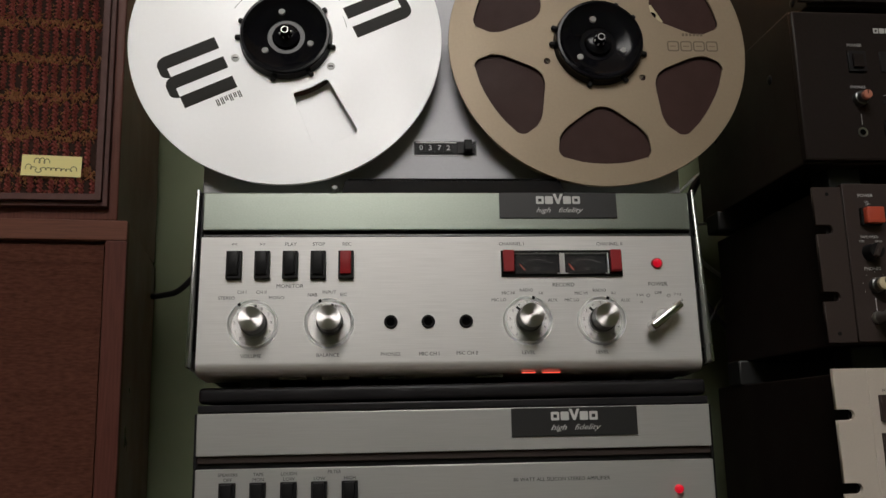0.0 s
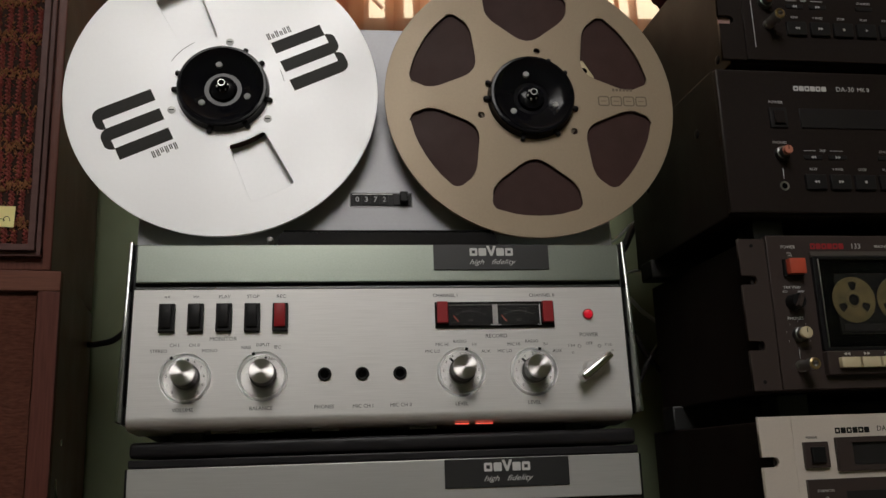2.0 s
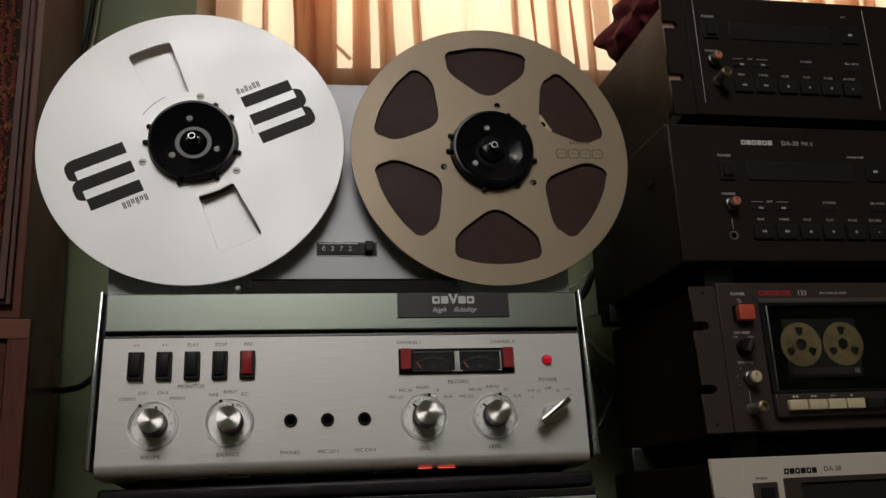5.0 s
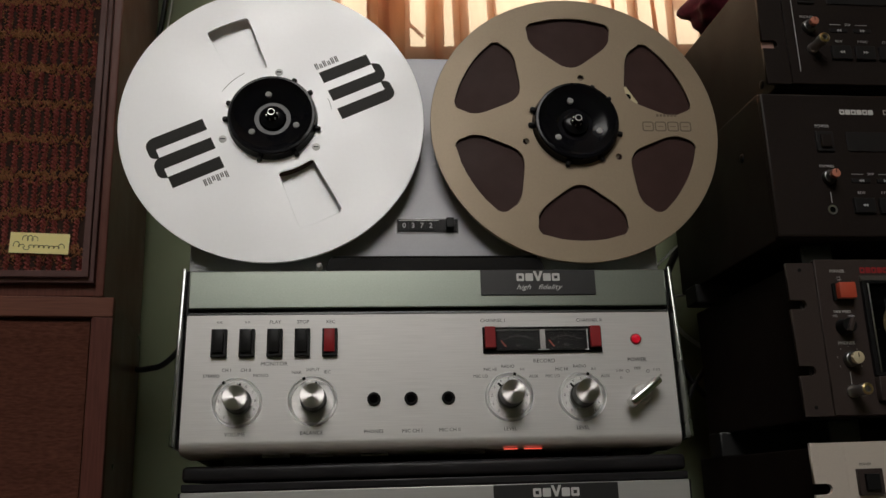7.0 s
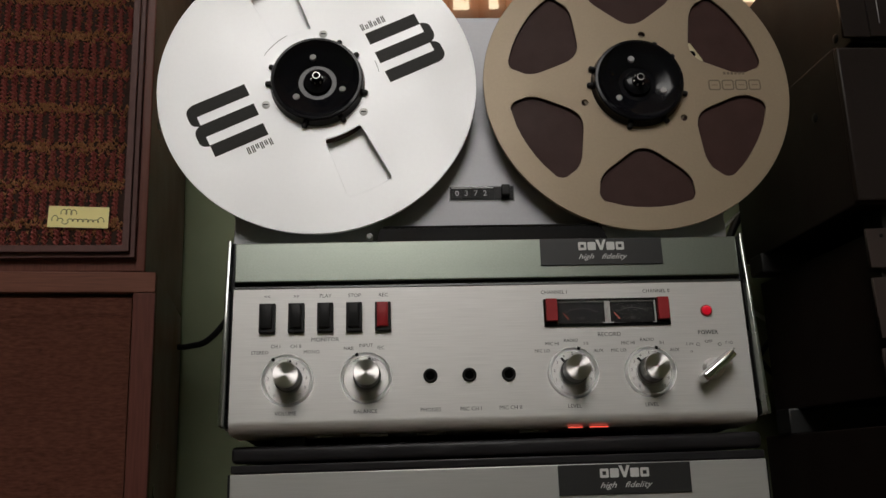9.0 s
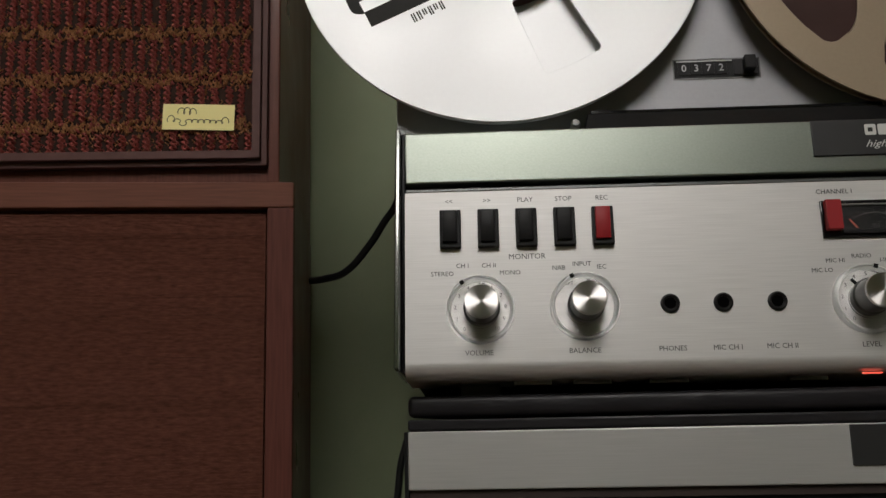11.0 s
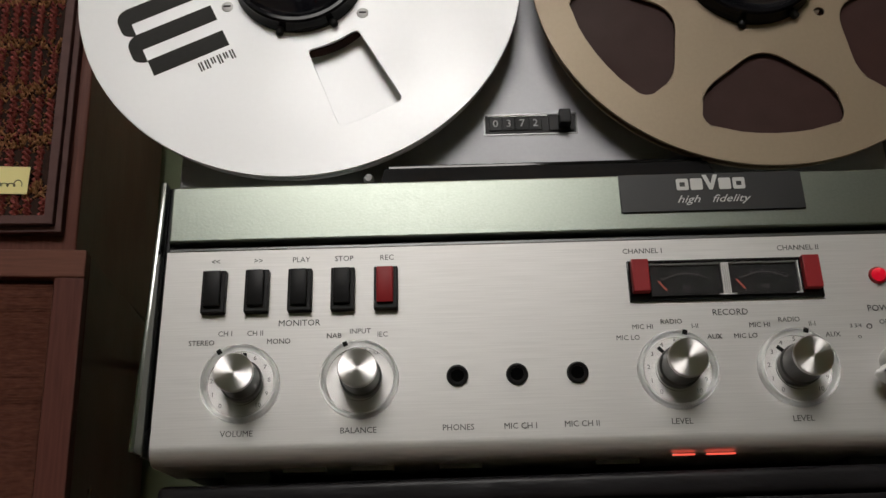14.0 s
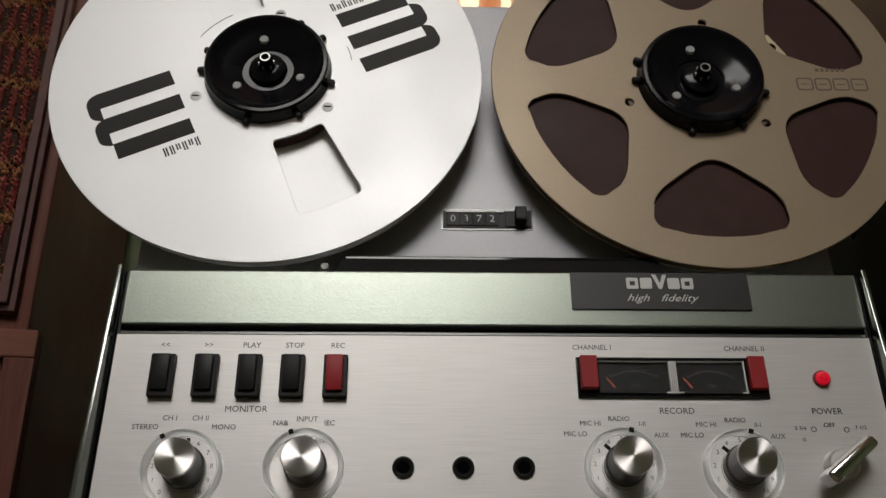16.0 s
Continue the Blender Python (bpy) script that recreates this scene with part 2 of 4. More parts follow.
def box(name, x0, x1, y0, y1, z0, z1, mat, parent=None, bevel=0.0, label="", segments=2):
    return part(name, add_box(bmesh.new(), x0, x1, y0, y1, z0, z1, bevel, segments), mat, parent, label, smooth=20 if bevel > 0 else False)


def add_lathe(bm, profile, x=0.0, z=0.0, n=40):
    """Turns (radius, y) pairs round an axis that runs along y through (x, z)."""
    rings = []
    for r, y in profile:
        if r < 1e-6:
            rings.append([bm.verts.new((x, y, z))])
        else:
            rings.append([bm.verts.new((x + r * math.cos(2 * math.pi * k / n), y, z + r * math.sin(2 * math.pi * k / n))) for k in range(n)])
    for a, b in zip(rings, rings[1:]):
        for k in range(n):
            va, vb = a[k % len(a)], a[(k + 1) % len(a)]
            vc, vd = b[(k + 1) % len(b)], b[k % len(b)]
            face = list(dict.fromkeys((va, vb, vc, vd)))
            if len(face) > 2:
                bm.faces.new(face)
    bmesh.ops.recalc_face_normals(bm, faces=bm.faces[:])
    return bm


def lathe(name, profile, x, z, mat, parent=None, n=40, label=""):
    """A turned part with its own origin on its axis, so that turned grain runs round it."""
    ob = part(name, add_lathe(bmesh.new(), profile, 0, 0, n), mat, parent, label, smooth=True)
    ob.location = (x, 0, z)
    return ob


def flat_mesh(outlines, y_front, thick, bevel=0.0):
    """A plate in the xz plane from closed outlines; inner outlines are holes."""
    cu = bpy.data.curves.new("outline", "CURVE")
    cu.dimensions, cu.fill_mode = "2D", "BOTH"
    cu.extrude, cu.bevel_depth = max(thick / 2 - bevel, 1e-5), bevel
    cu.bevel_resolution = 1
    cu.offset = -bevel
    for line in outlines:
        sp = cu.splines.new("POLY")
        sp.points.add(len(line) - 1)
        for pt, (a, b) in zip(sp.points, line):
            pt.co = (a, b, 0, 1)
        sp.use_cyclic_u = True
    return turned_flat(cu, y_front, thick)


def turned_flat(cu, y_front, thick):
    ob = bpy.data.objects.new("outline", cu)
    scene.collection.objects.link(ob)
    bpy.context.view_layer.update()
    mesh = bpy.data.meshes.new_from_object(ob.evaluated_get(bpy.context.evaluated_depsgraph_get()))
    bpy.data.objects.remove(ob)
    bpy.data.curves.remove(cu)
    bm = bmesh.new()
    bm.from_mesh(mesh)
    bmesh.ops.remove_doubles(bm, verts=bm.verts[:], dist=1e-6)
    bm.to_mesh(mesh)
    bm.free()
    mesh.transform(Matrix.Translation((0, y_front + thick / 2, 0)) @ Matrix.Rotation(radians(90), 4, "X"))
    return mesh


def flat_part(name, outlines, y_front, thick, mat, parent=None, bevel=0.0, label="", smooth=False):
    mesh = flat_mesh(outlines, y_front, thick, bevel)
    mesh.name = name
    mesh.materials.clear()
    mesh.materials.append(mat)
    if smooth:
        mesh.shade_smooth()
        mesh.set_sharp_from_angle(angle=radians(35))
    ob = new(name, mesh)
    ob.parent = parent
    if label:
        ob["label"] = label
    return ob


def lettering(words, x, z, size, mat, parent, y=0.0, align="CENTER", turn=0.0, shear=0.0, name="lettering", wide=1.0):
    cu = bpy.data.curves.new("words", "FONT")
    cu.body, cu.size, cu.align_x, cu.align_y = words, size, align, "CENTER"
    cu.extrude, cu.resolution_u, cu.shear = 0.00006, 2, shear
    mesh = turned_flat(cu, y - 0.00025, 0.00012)
    mesh.materials.clear()
    mesh.materials.append(mat)
    ob = new(name, mesh)
    ob.parent = parent
    ob.matrix_local = pose(x, 0, z) @ Matrix.Rotation(radians(turn), 4, "Y") @ Matrix.Diagonal((wide, 1, 1, 1))
    return ob


def rounded(x0, x1, z0, z1, r, n=5):
    pts = []
    for cx, cz, a0 in ((x1 - r, z1 - r, 0), (x0 + r, z1 - r, 90), (x0 + r, z0 + r, 180), (x1 - r, z0 + r, 270)):
        for k in range(n + 1):
            a = radians(a0 + 90 * k / n)
            pts.append((cx + r * math.cos(a), cz + r * math.sin(a)))
    return pts


def round_corners(poly, r, n=5):
    """A polygon with its corners rounded by arcs."""
    out = []
    for k in range(len(poly)):
        p, a, b = Vector(poly[k]), Vector(poly[k - 1]), Vector(poly[(k + 1) % len(poly)])
        u, v = (a - p).normalized(), (b - p).normalized()
        rr = r[k] if isinstance(r, (list, tuple)) else r
        s, e = p + u * rr, p + v * rr
        for i in range(n + 1):
            f = i / n
            out.append(tuple((1 - f) ** 2 * s + 2 * f * (1 - f) * p + f * f * e))
    return out


def circle(x, z, r, n=32):
    return [(x + r * math.cos(2 * math.pi * k / n), z + r * math.sin(2 * math.pi * k / n)) for k in range(n)]


def tube_mesh(name, points, radius, mat, parent=None, label=""):
    cu = bpy.data.curves.new(name, "CURVE")
    cu.dimensions, cu.bevel_depth, cu.bevel_resolution, cu.resolution_u = "3D", radius, 3, 8
    sp = cu.splines.new("BEZIER")
    sp.bezier_points.add(len(points) - 1)
    for bp, p in zip(sp.bezier_points, points):
        bp.co, bp.handle_left_type, bp.handle_right_type = p, "AUTO", "AUTO"
    cu.use_fill_caps = True
    ob = bpy.data.objects.new(name, cu)
    scene.collection.objects.link(ob)
    bpy.context.view_layer.update()
    mesh = bpy.data.meshes.new_from_object(ob.evaluated_get(bpy.context.evaluated_depsgraph_get()))
    bpy.data.objects.remove(ob)
    bpy.data.curves.remove(cu)
    mesh.materials.clear()
    mesh.materials.append(mat)
    mesh.shade_smooth()
    made = new(name, mesh)
    made.parent = parent
    if label:
        made["label"] = label
    return made


# ---- the room ----
WALL_Y = 0.385


def structure(ob, label):
    return tagged(ob, label, kind="structure")


def room():
    win = (-0.17, 1.0, 1.815, 2.6)
    wall = bmesh.new()
    add_box(wall, -2.2, win[0], WALL_Y, WALL_Y + 0.15, 0, 2.75)
    add_box(wall, win[1], 2.4, WALL_Y, WALL_Y + 0.15, 0, 2.75)
    add_box(wall, win[0], win[1], WALL_Y, WALL_Y + 0.15, 0, win[2])
    add_box(wall, win[0], win[1], WALL_Y, WALL_Y + 0.15, win[3], 2.75)
    structure(part("wall_north", wall, WALLPAINT), "olive green painted wall with a curtained window")
    structure(box("wall_south", -2.2, 2.4, -4.75, -4.6, 0, 2.75, WALLPAINT), "olive green painted wall")
    structure(box("wall_west", -2.35, -2.2, -4.75, WALL_Y + 0.15, 0, 2.75, WALLPAINT), "olive green painted wall")
    structure(box("wall_east", 2.4, 2.55, -4.75, WALL_Y + 0.15, 0, 2.75, WALLPAINT), "olive green painted wall")
    structure(box("floor", -2.35, 2.55, -4.75, WALL_Y + 0.15, -0.1, 0, FLOORM), "brown floor")
    structure(box("ceiling", -2.35, 2.55, -4.75, WALL_Y + 0.15, 2.75, 2.85, CEILPAINT), "white painted ceiling")
    root = structure(thing("window_1", pose((win[0] + win[1]) / 2, WALL_Y + 0.07, win[2]), "", ""), "wooden window behind a peach curtain")
    w, h = (win[1] - win[0]) / 2, win[3] - win[2]
    box("window_sill", -w, w, -0.03, 0.05, 0.0, 0.02, FRAMEM, root, 0.003)
    box("window_head", -w, w, -0.03, 0.03, h - 0.03, h, FRAMEM, root, 0.003)
    for x in (-w, w - 0.03):
        box("window_jamb", x, x + 0.03, -0.029, 0.029, 0.02, h - 0.03, FRAMEM, root, 0.003)
    box("mullion", -0.01, 0.01, -0.0125, 0.0125, 0.100, h - 0.03, FRAMEM, root, 0.002)
    structure(box("backdrop", -2.5, 3.5, 2.4, 2.42, 0.5, 4.2, OUTDOORS), "bright sunlit outdoors beyond the window")
    # added light source, never in view, placed to suit the head cover's reflection
    lamp = thing("added_light_panel", pose(-0.13, -1.86, 2.75), "unseen white light panel, added under the ceiling to light the equipment", "lamp")
    box("added_light_frame", -0.495, 0.495, -0.765, 0.765, -0.05, 0.0, ADDEDFRAME, lamp, 0.004)
    box("diffuser", -0.46, 0.46, -0.73, 0.73, -0.062, -0.05, ADDEDGLOW, lamp, 0.003, "glowing sheet of the added light panel")


room()


def curtain():
    bm = bmesh.new()
    x0, x1, z0, z1, nx, nz = -0.19, 1.02, 1.76, 2.64, 900, 10
    rnd = random.Random(4)
    # gathered cloth: each fold doubles back over its neighbour
    centres, x = [], x0
    while x < x1:
        centres.append((x, rnd.uniform(0.008, 0.03), rnd.uniform(0.007, 0.018)))
        x += rnd.choice((0.028, 0.034, 0.042, 0.055, 0.07)) * rnd.uniform(0.85, 1.15)
    grid = []
    n = len(centres) - 1
    for i in range(nx + 1):
        f = i / nx * n
        k = min(int(f), n - 1)
        g = f - k
        (xa, aa, da), (xb, ab, db) = centres[k], centres[k + 1]
        amp, dep = aa + (ab - aa) * g, da + (db - da) * g
        col = []
        for j in range(nz + 1):
            h = j / nz
            w = 2 * math.pi * g + 0.25 * math.sin(5 * h + k)
            x = xa + (xb - xa) * g + amp * (1.15 - 0.3 * h) * math.sin(w) + 0.006 * math.sin(2.2 * h + 1.7 * k)
            y = WALL_Y - 0.036 - dep * math.cos(w)
            col.append(bm.verts.new((x, y, z0 + (z1 - z0) * h)))
        grid.append(col)
    for a, b in zip(grid, grid[1:]):
        for j in range(nz):
            bm.faces.new((a[j], b[j], b[j + 1], a[j + 1]))
    ob = part("curtain", bm, CURTAIN, smooth=True)
    tagged(ob, "sheer peach curtain in loose vertical folds over the window", "curtain")
    rail = part("curtain_rod", add_box(bmesh.new(), -0.25, 1.08, WALL_Y - 0.045, WALL_Y - 0.03, 2.635, 2.65, 0.004), STEEL)
    tagged(rail, "thin metal curtain rod fixed above the window", "rod")
    stick = tube_mesh("window_stay", [(-0.06, WALL_Y - 0.008, 1.93), (-0.02, WALL_Y - 0.008, 1.87), (0.02, WALL_Y - 0.008, 1.825)], 0.0025, FRAMEM)
    tagged(stick, "dark wooden stick leaning behind the curtain", "stick")


curtain()

bench = thing("bench", pose(0.05, 0.1, 0), "dark wooden bench under the equipment", "bench")
box("bench_top", -0.75, 0.85, -0.2, 0.33, 1.0, 1.04, BENCHM, bench, 0.004)
for bx in (-0.72, 0.78):
    for by in (-0.17, 0.26):
        box("leg", bx, bx + 0.05, by, by + 0.05, 0, 1.0, BENCHM, bench, 0.003)


# ---- tape deck ----
def brand_blocks(x, z, w, h, mat, parent, y, count=5, tall=None):
    """A maker's mark as a row of plain blocks."""
    step = w / count
    for k in range(count):
        a, b = x - w / 2 + k * step + step * 0.07, x - w / 2 + (k + 1) * step - step * 0.07
        if k == tall:
            line = [(a - step * 0.12, z + h * 0.8), (a + step * 0.18, z + h * 0.8), ((a + b) / 2, z), (b - step * 0.18, z + h * 0.8), (b + step * 0.12, z + h * 0.8), ((a + b) / 2 + step * 0.12, z - h / 2), ((a + b) / 2 - step * 0.12, z - h / 2)]
            flat_part("emblem", [line], y - 0.0003, 0.00025, mat, parent)
        else:
            inner = [(a + step * 0.24, z - h * 0.2), (b - step * 0.24, z - h * 0.2), (b - step * 0.24, z + h * 0.2), (a + step * 0.24, z + h * 0.2)]
            flat_part("emblem", [rounded(a, b, z - h / 2, z + h / 2, h * 0.12, 2)] + ([inner] if k % 2 == 0 else []), y - 0.0003, 0.00025, mat, parent)


def name_plate(parent, x0, x1, z0, z1, y):
    plate = box("name_plate", x0, x1, y - 0.0012, y + 0.001, z0, z1, PLATE, parent, 0.0003, "dark plate with a silver mark")
    cx, h = (x0 + x1) / 2, z1 - z0
    brand_blocks(cx, z1 - h * 0.3, 0.0385, 0.0068, SILVERINK, plate, y - 0.0012, 5, 2)
    lettering("high   fidelity", cx, z0 + h * 0.3, 0.0062, SILVERINK, plate, y - 0.0012, shear=0.45, wide=1.22)
    return plate


def push_button(parent, x, z, cap, w=0.0125, h=0.0232):
    b = box("push_button", x - w / 2, x + w / 2, -0.0042, 0.004, z - h / 2, z + h / 2, BLACK, parent, 0.0006)
    bm = bmesh.new()
    add_box(bm, x - w / 2 + 0.0016, x + w / 2 - 0.0022, -0.0068, -0.0042, z - h / 2 + 0.0030, z + h / 2 - 0.0010, 0.0006)
    for v in bm.verts:
        if v.co.y < -0.006:
            v.co.y += (z - v.co.z) * 0.05
    part("button_cap", bm, cap, b, smooth=True)
    return b


def rotary_knob(parent, x, z, turn, lean, marks):
    dial = lathe("dial_ring", [(0.0108, -0.0012), (0.0168, -0.0012), (0.0168, -0.0032), (0.0108, -0.0032), (0.0108, -0.0012)], x, z, CLEAR, parent, 56, "clear acrylic dial ring")
    lathe("dial_rim", [(0.0170, -0.0006), (0.0194, -0.0006), (0.0199, -0.0014), (0.0197, -0.0066), (0.0189, -0.0076), (0.0180, -0.0072), (0.0172, -0.0048), (0.0170, -0.0006)], 0, 0, FROST, dial, 64, "frosted acrylic rim")
    k = lathe("knob", [(0, -0.001), (0.0106, -0.001), (0.0106, -0.006), (0.0097, -0.007), (0.0095, -0.0205), (0.0, -0.0205)], x + 0.0008, z + 0.0012, KNOB, parent, 48, "dark knob with spun metal cap")
    lathe("knob_cap", [(0, -0.0206), (0.0092, -0.0206), (0.0097, -0.021), (0.0097, -0.0228), (0.0093, -0.0233), (0.0, -0.0233)], 0, 0, SPUN, k, 48, "spun aluminium cap")
    a = radians(turn)
    pm = bmesh.new()
    add_box(pm, -0.0009, 0.0009, -0.0056, -0.0046, 0.0094, 0.0142, 0.0002)
    bmesh.ops.rotate(pm, verts=pm.verts[:], cent=(0, 0, 0), matrix=Matrix.Rotation(a, 3, "Y"))
    part("pointer", pm, INK, k)
    if marks:
        for n in range(11):
            b = radians(-140 + 28 * n)
            lettering(str(n), x + 0.0146 * math.sin(b), z + 0.0146 * math.cos(b), 0.0033, GREYINK, parent, -0.0034)
    pm = bmesh.new()
    add_box(pm, -0.0012, 0.0012, -0.0084, -0.0074, 0.0174, 0.0198, 0.0002)
    bmesh.ops.rotate(pm, verts=pm.verts[:], cent=(0, 0, 0), matrix=Matrix.Rotation(radians(lean), 3, "Y"))
    part("dial_mark", pm, INK, dial)
    return k


def vu_meter(parent, x0, x1, z0, z1):
    win = box("meter_window", x0, x1, -0.0016, 0.004, z0, z1, GLOSS, parent, 0.0005, "black meter window with two meters")
    for a, b in ((x0 + 0.0015, x0 + 0.0105), (x1 - 0.0105, x1 - 0.0015)):
        box("record_key", a, b, -0.0062, -0.0016, z0 + 0.004, z1 - 0.0005, RED, win, 0.0006, "red plastic key")
    mid = (x0 + x1) / 2
    for a, b in ((x0 + 0.0115, mid - 0.0024), (mid + 0.0024, x1 - 0.0130)):
        face = box("meter_face", a, b, -0.0022, -0.0016, z0 + 0.0022, z1 - 0.003, METER, win, 0.0, "dark meter face with pale scale")
        fx, fz, r = (a + b) / 2, z0 - 0.008, 0.0225
        arc = [(fx + r * math.sin(radians(t)), fz + r * math.cos(radians(t))) for t in range(-32, 33, 4)]
        arc += [(fx + (r - 0.0003) * math.sin(radians(t)), fz + (r - 0.0003) * math.cos(radians(t))) for t in range(32, -33, -4)]
        flat_part("scale_arc", [arc], -0.0025, 0.0002, METERLINE, face)
        for t in range(-32, 33, 16):
            tick = [(fx + q * math.sin(radians(t + d)), fz + q * math.cos(radians(t + d))) for q, d in ((r, -0.5), (r, 0.5), (r + 0.0016, 0.5), (r + 0.0016, -0.5))]
            flat_part("scale_tick", [tick], -0.0025, 0.0002, METERLINE, face)
        lettering("VU", fx, z0 + 0.0062, 0.0032, METERLINE, face, -0.0024)
        n0, t = (fx - 0.0105, z0 + 0.0052), (fx - 0.0145, z0 + 0.0105)
        flat_part("needle", [[(n0[0] - 0.0006, n0[1]), (n0[0] + 0.0006, n0[1]), (t[0] + 0.0004, t[1]), (t[0] - 0.0004, t[1])]], -0.0027, 0.0002, NEEDLE, face)
        box("lower_trim", a, b, -0.003, -0.0022, z0 + 0.0022, z0 + 0.0031, BLACK, face)
    for k in range(4):
        xx = mid - 0.0021 + 0.00108 * k
        box("divider", xx, xx + 0.0009, -0.0036, -0.0016, z0 + 0.0022, z1 - 0.0028, SCREWHEAD, win, 0.0002, "ribbed metal divider")
    box("side_lip", x1 - 0.0128, x1 - 0.0120, -0.0036, -0.0016, z0 + 0.0022, z1 - 0.0028, SCREWHEAD, win, 0.0002)
    for a, b in ((x0 + 0.0112, mid - 0.0024), (mid + 0.0024, x1 - 0.0122)):
        box("upper_lip", a, b, -0.0032, -0.0016, z1 - 0.0036, z1 - 0.0026, METERLINE, win, 0.0001)
    for xx in (mid - 0.0045, x1 - 0.0150):
        box("foot_lip", xx, xx + 0.0090 if xx < mid else xx + 0.0032, -0.0040, -0.0030, z0 + 0.0019, z0 + 0.0026, SCREWHEAD, win, 0.0001)
    box("meter_glass", x0 + 0.011, x1 - 0.011, -0.0046, -0.0042, z0 + 0.002, z1 - 0.002, SMOKE, win, 0.0, "smoked clear window")


# the deck leans back a little, its front raised on taller feet
DECKPOSE = pose(0.0066, -0.0059, 1.2562, -3.704, 0.552, 1.763)


def tape_deck():
    d = thing("tape_deck", DECKPOSE, "silver reel-to-reel tape deck leaning slightly back on the amplifier", "tape deck")
    box("case", -0.2065, 0.2065, 0.045, 0.205, 0.004, 0.373, SATIN, d, 0.003, "black case")
    outer = rounded(-0.2115, 0.2105, 0.112, 0.3745, 0.002, 2)
    flat_part("deck_plate", [outer], 0.037, 0.0075, DECK, d, 0.0006, "grey painted metal deck plate")
    # tape counter: a recessed black window with four drums, a bright lower lip and a reset key
    c = box("tape_counter", -0.0280, 0.0275, 0.0362, 0.040, 0.1935, 0.2065, BLACK, d, 0.0005, "black tape counter with white digits")
    box("counter_rim", -0.0287, 0.0282, 0.0364, 0.0369, 0.1928, 0.2072, KNOB, c, 0.0)
    for k, n in enumerate("0372"):
        cx = -0.0216 + 0.0081 * k
        box("drum", cx - 0.0038, cx + 0.0038, 0.0355, 0.0363, 0.1955, 0.2045, BLACK, c, 0.0003)
        lettering(n, cx, 0.2000, 0.0070, DIGIT, c, 0.0355)
    box("window_lip", -0.0262, 0.0100, 0.0352, 0.0358, 0.2047, 0.2053, SCREWHEAD, c, 0.0001, "thin bright window lip")
    box("reset_bed", 0.0108, 0.0262, 0.0352, 0.0363, 0.1948, 0.2052, KEYM, c, 0.0003)
    box("reset_key", 0.0165, 0.0238, 0.0285, 0.0352, 0.1962, 0.2058, BLACK, c, 0.0008)
    # head cover and the black tape slot above it
    slot = bmesh.new()
    add_box(slot, -0.0925, 0.1035, 0.010, 0.0372, 0.140, 0.1640, 0.001)
    for v in slot.verts:
        if v.co.z > 0.15:
            v.co.x *= 0.955
            v.co.y += 0.010
    part("tape_slot", slot, BLACK, d, "black plastic tape slot", smooth=True)
    box("slot_line", -0.086, 0.096, 0.0206, 0.024, 0.1635, 0.1662, GLOSS, d, 0.0008)
    lathe("tape_guide", [(0, 0.012), (0.0020, 0.0122), (0.0029, 0.014), (0.0029, 0.02), (0.0020, 0.021), (0.0022, 0.037), (0, 0.037)], -0.0965, 0.1550, PINGREY, d, 20, "dull metal tape guide post")
    cover = box("head_cover", -0.2030, 0.2035, 0.0, 0.0365, 0.1132, 0.1462, COVER, d, 0.0012, "polished metal head cover")
    name_plate(cover, 0.0417, 0.1413, 0.1233, 0.1457, 0.0)
    box("cover_gap", -0.2035, 0.2035, 0.006, 0.045, 0.103, 0.1138, BLACK, d)
    box("gap_line", -0.2025, 0.2025, 0.0022, 0.008, 0.1085, 0.1105, KNOB, d, 0.0004)
    # control panel with a rolled lower edge
    bm = bmesh.new()
    prof = [(0.0, 0.1075), (0.0, 0.0050), (0.0, 0.004)] + [(0.0085 - 0.0085 * math.cos(radians(a)), 0.004 - 0.0085 * math.sin(radians(a))) for a in range(12, 91, 13)] + [(0.05, -0.0045), (0.05, 0.1075)]
    loops = [[bm.verts.new((x, y, z)) for y, z in prof] for x in (-0.2028, 0.2028)]
    for k in range(len(prof)):
        n = (k + 1) % len(prof)
        bm.faces.new((loops[0][k], loops[1][k], loops[1][n], loops[0][n]))
    bm.faces.new(loops[0][::-1])
    bm.faces.new(loops[1])
    bmesh.ops.recalc_face_normals(bm, faces=bm.faces[:])
    panel = part("control_panel", bm, ALU, d, "brushed aluminium control panel", smooth=True)
    # side trims, a little prouder towards the foot
    for s in (-1, 1):
        for name, xa, xb, y0, mat in (("side_shadow_gap", 0.2032, 0.2052, 0.004, BLACK), ("side_trim", 0.2054, 0.2081, -0.004, TRIM)):
            t = bmesh.new()
            add_box(t, s * xa, s * xb, y0, 0.06, 0.0, 0.1475, 0.0006)
            for v in t.verts:
                if v.co.y < 0.02:
                    v.co.y -= 0.010 * (1 - v.co.z / 0.1475) if name == "side_trim" else 0
            part(name, t, mat, d, "polished metal side trim" if mat is TRIM else "", smooth=True)
    for k, (name, cap) in enumerate((("<<", BLACK), (">>", BLACK), ("PLAY", BLACK), ("STOP", BLACK), ("REC", RED))):
        x = -0.1756 + 0.0225 * k
        push_button(d, x, 0.0836, cap)
        lettering(name, x - 0.0008 + 0.0003 * k, 0.1014, 0.0042, GREYINK, panel)
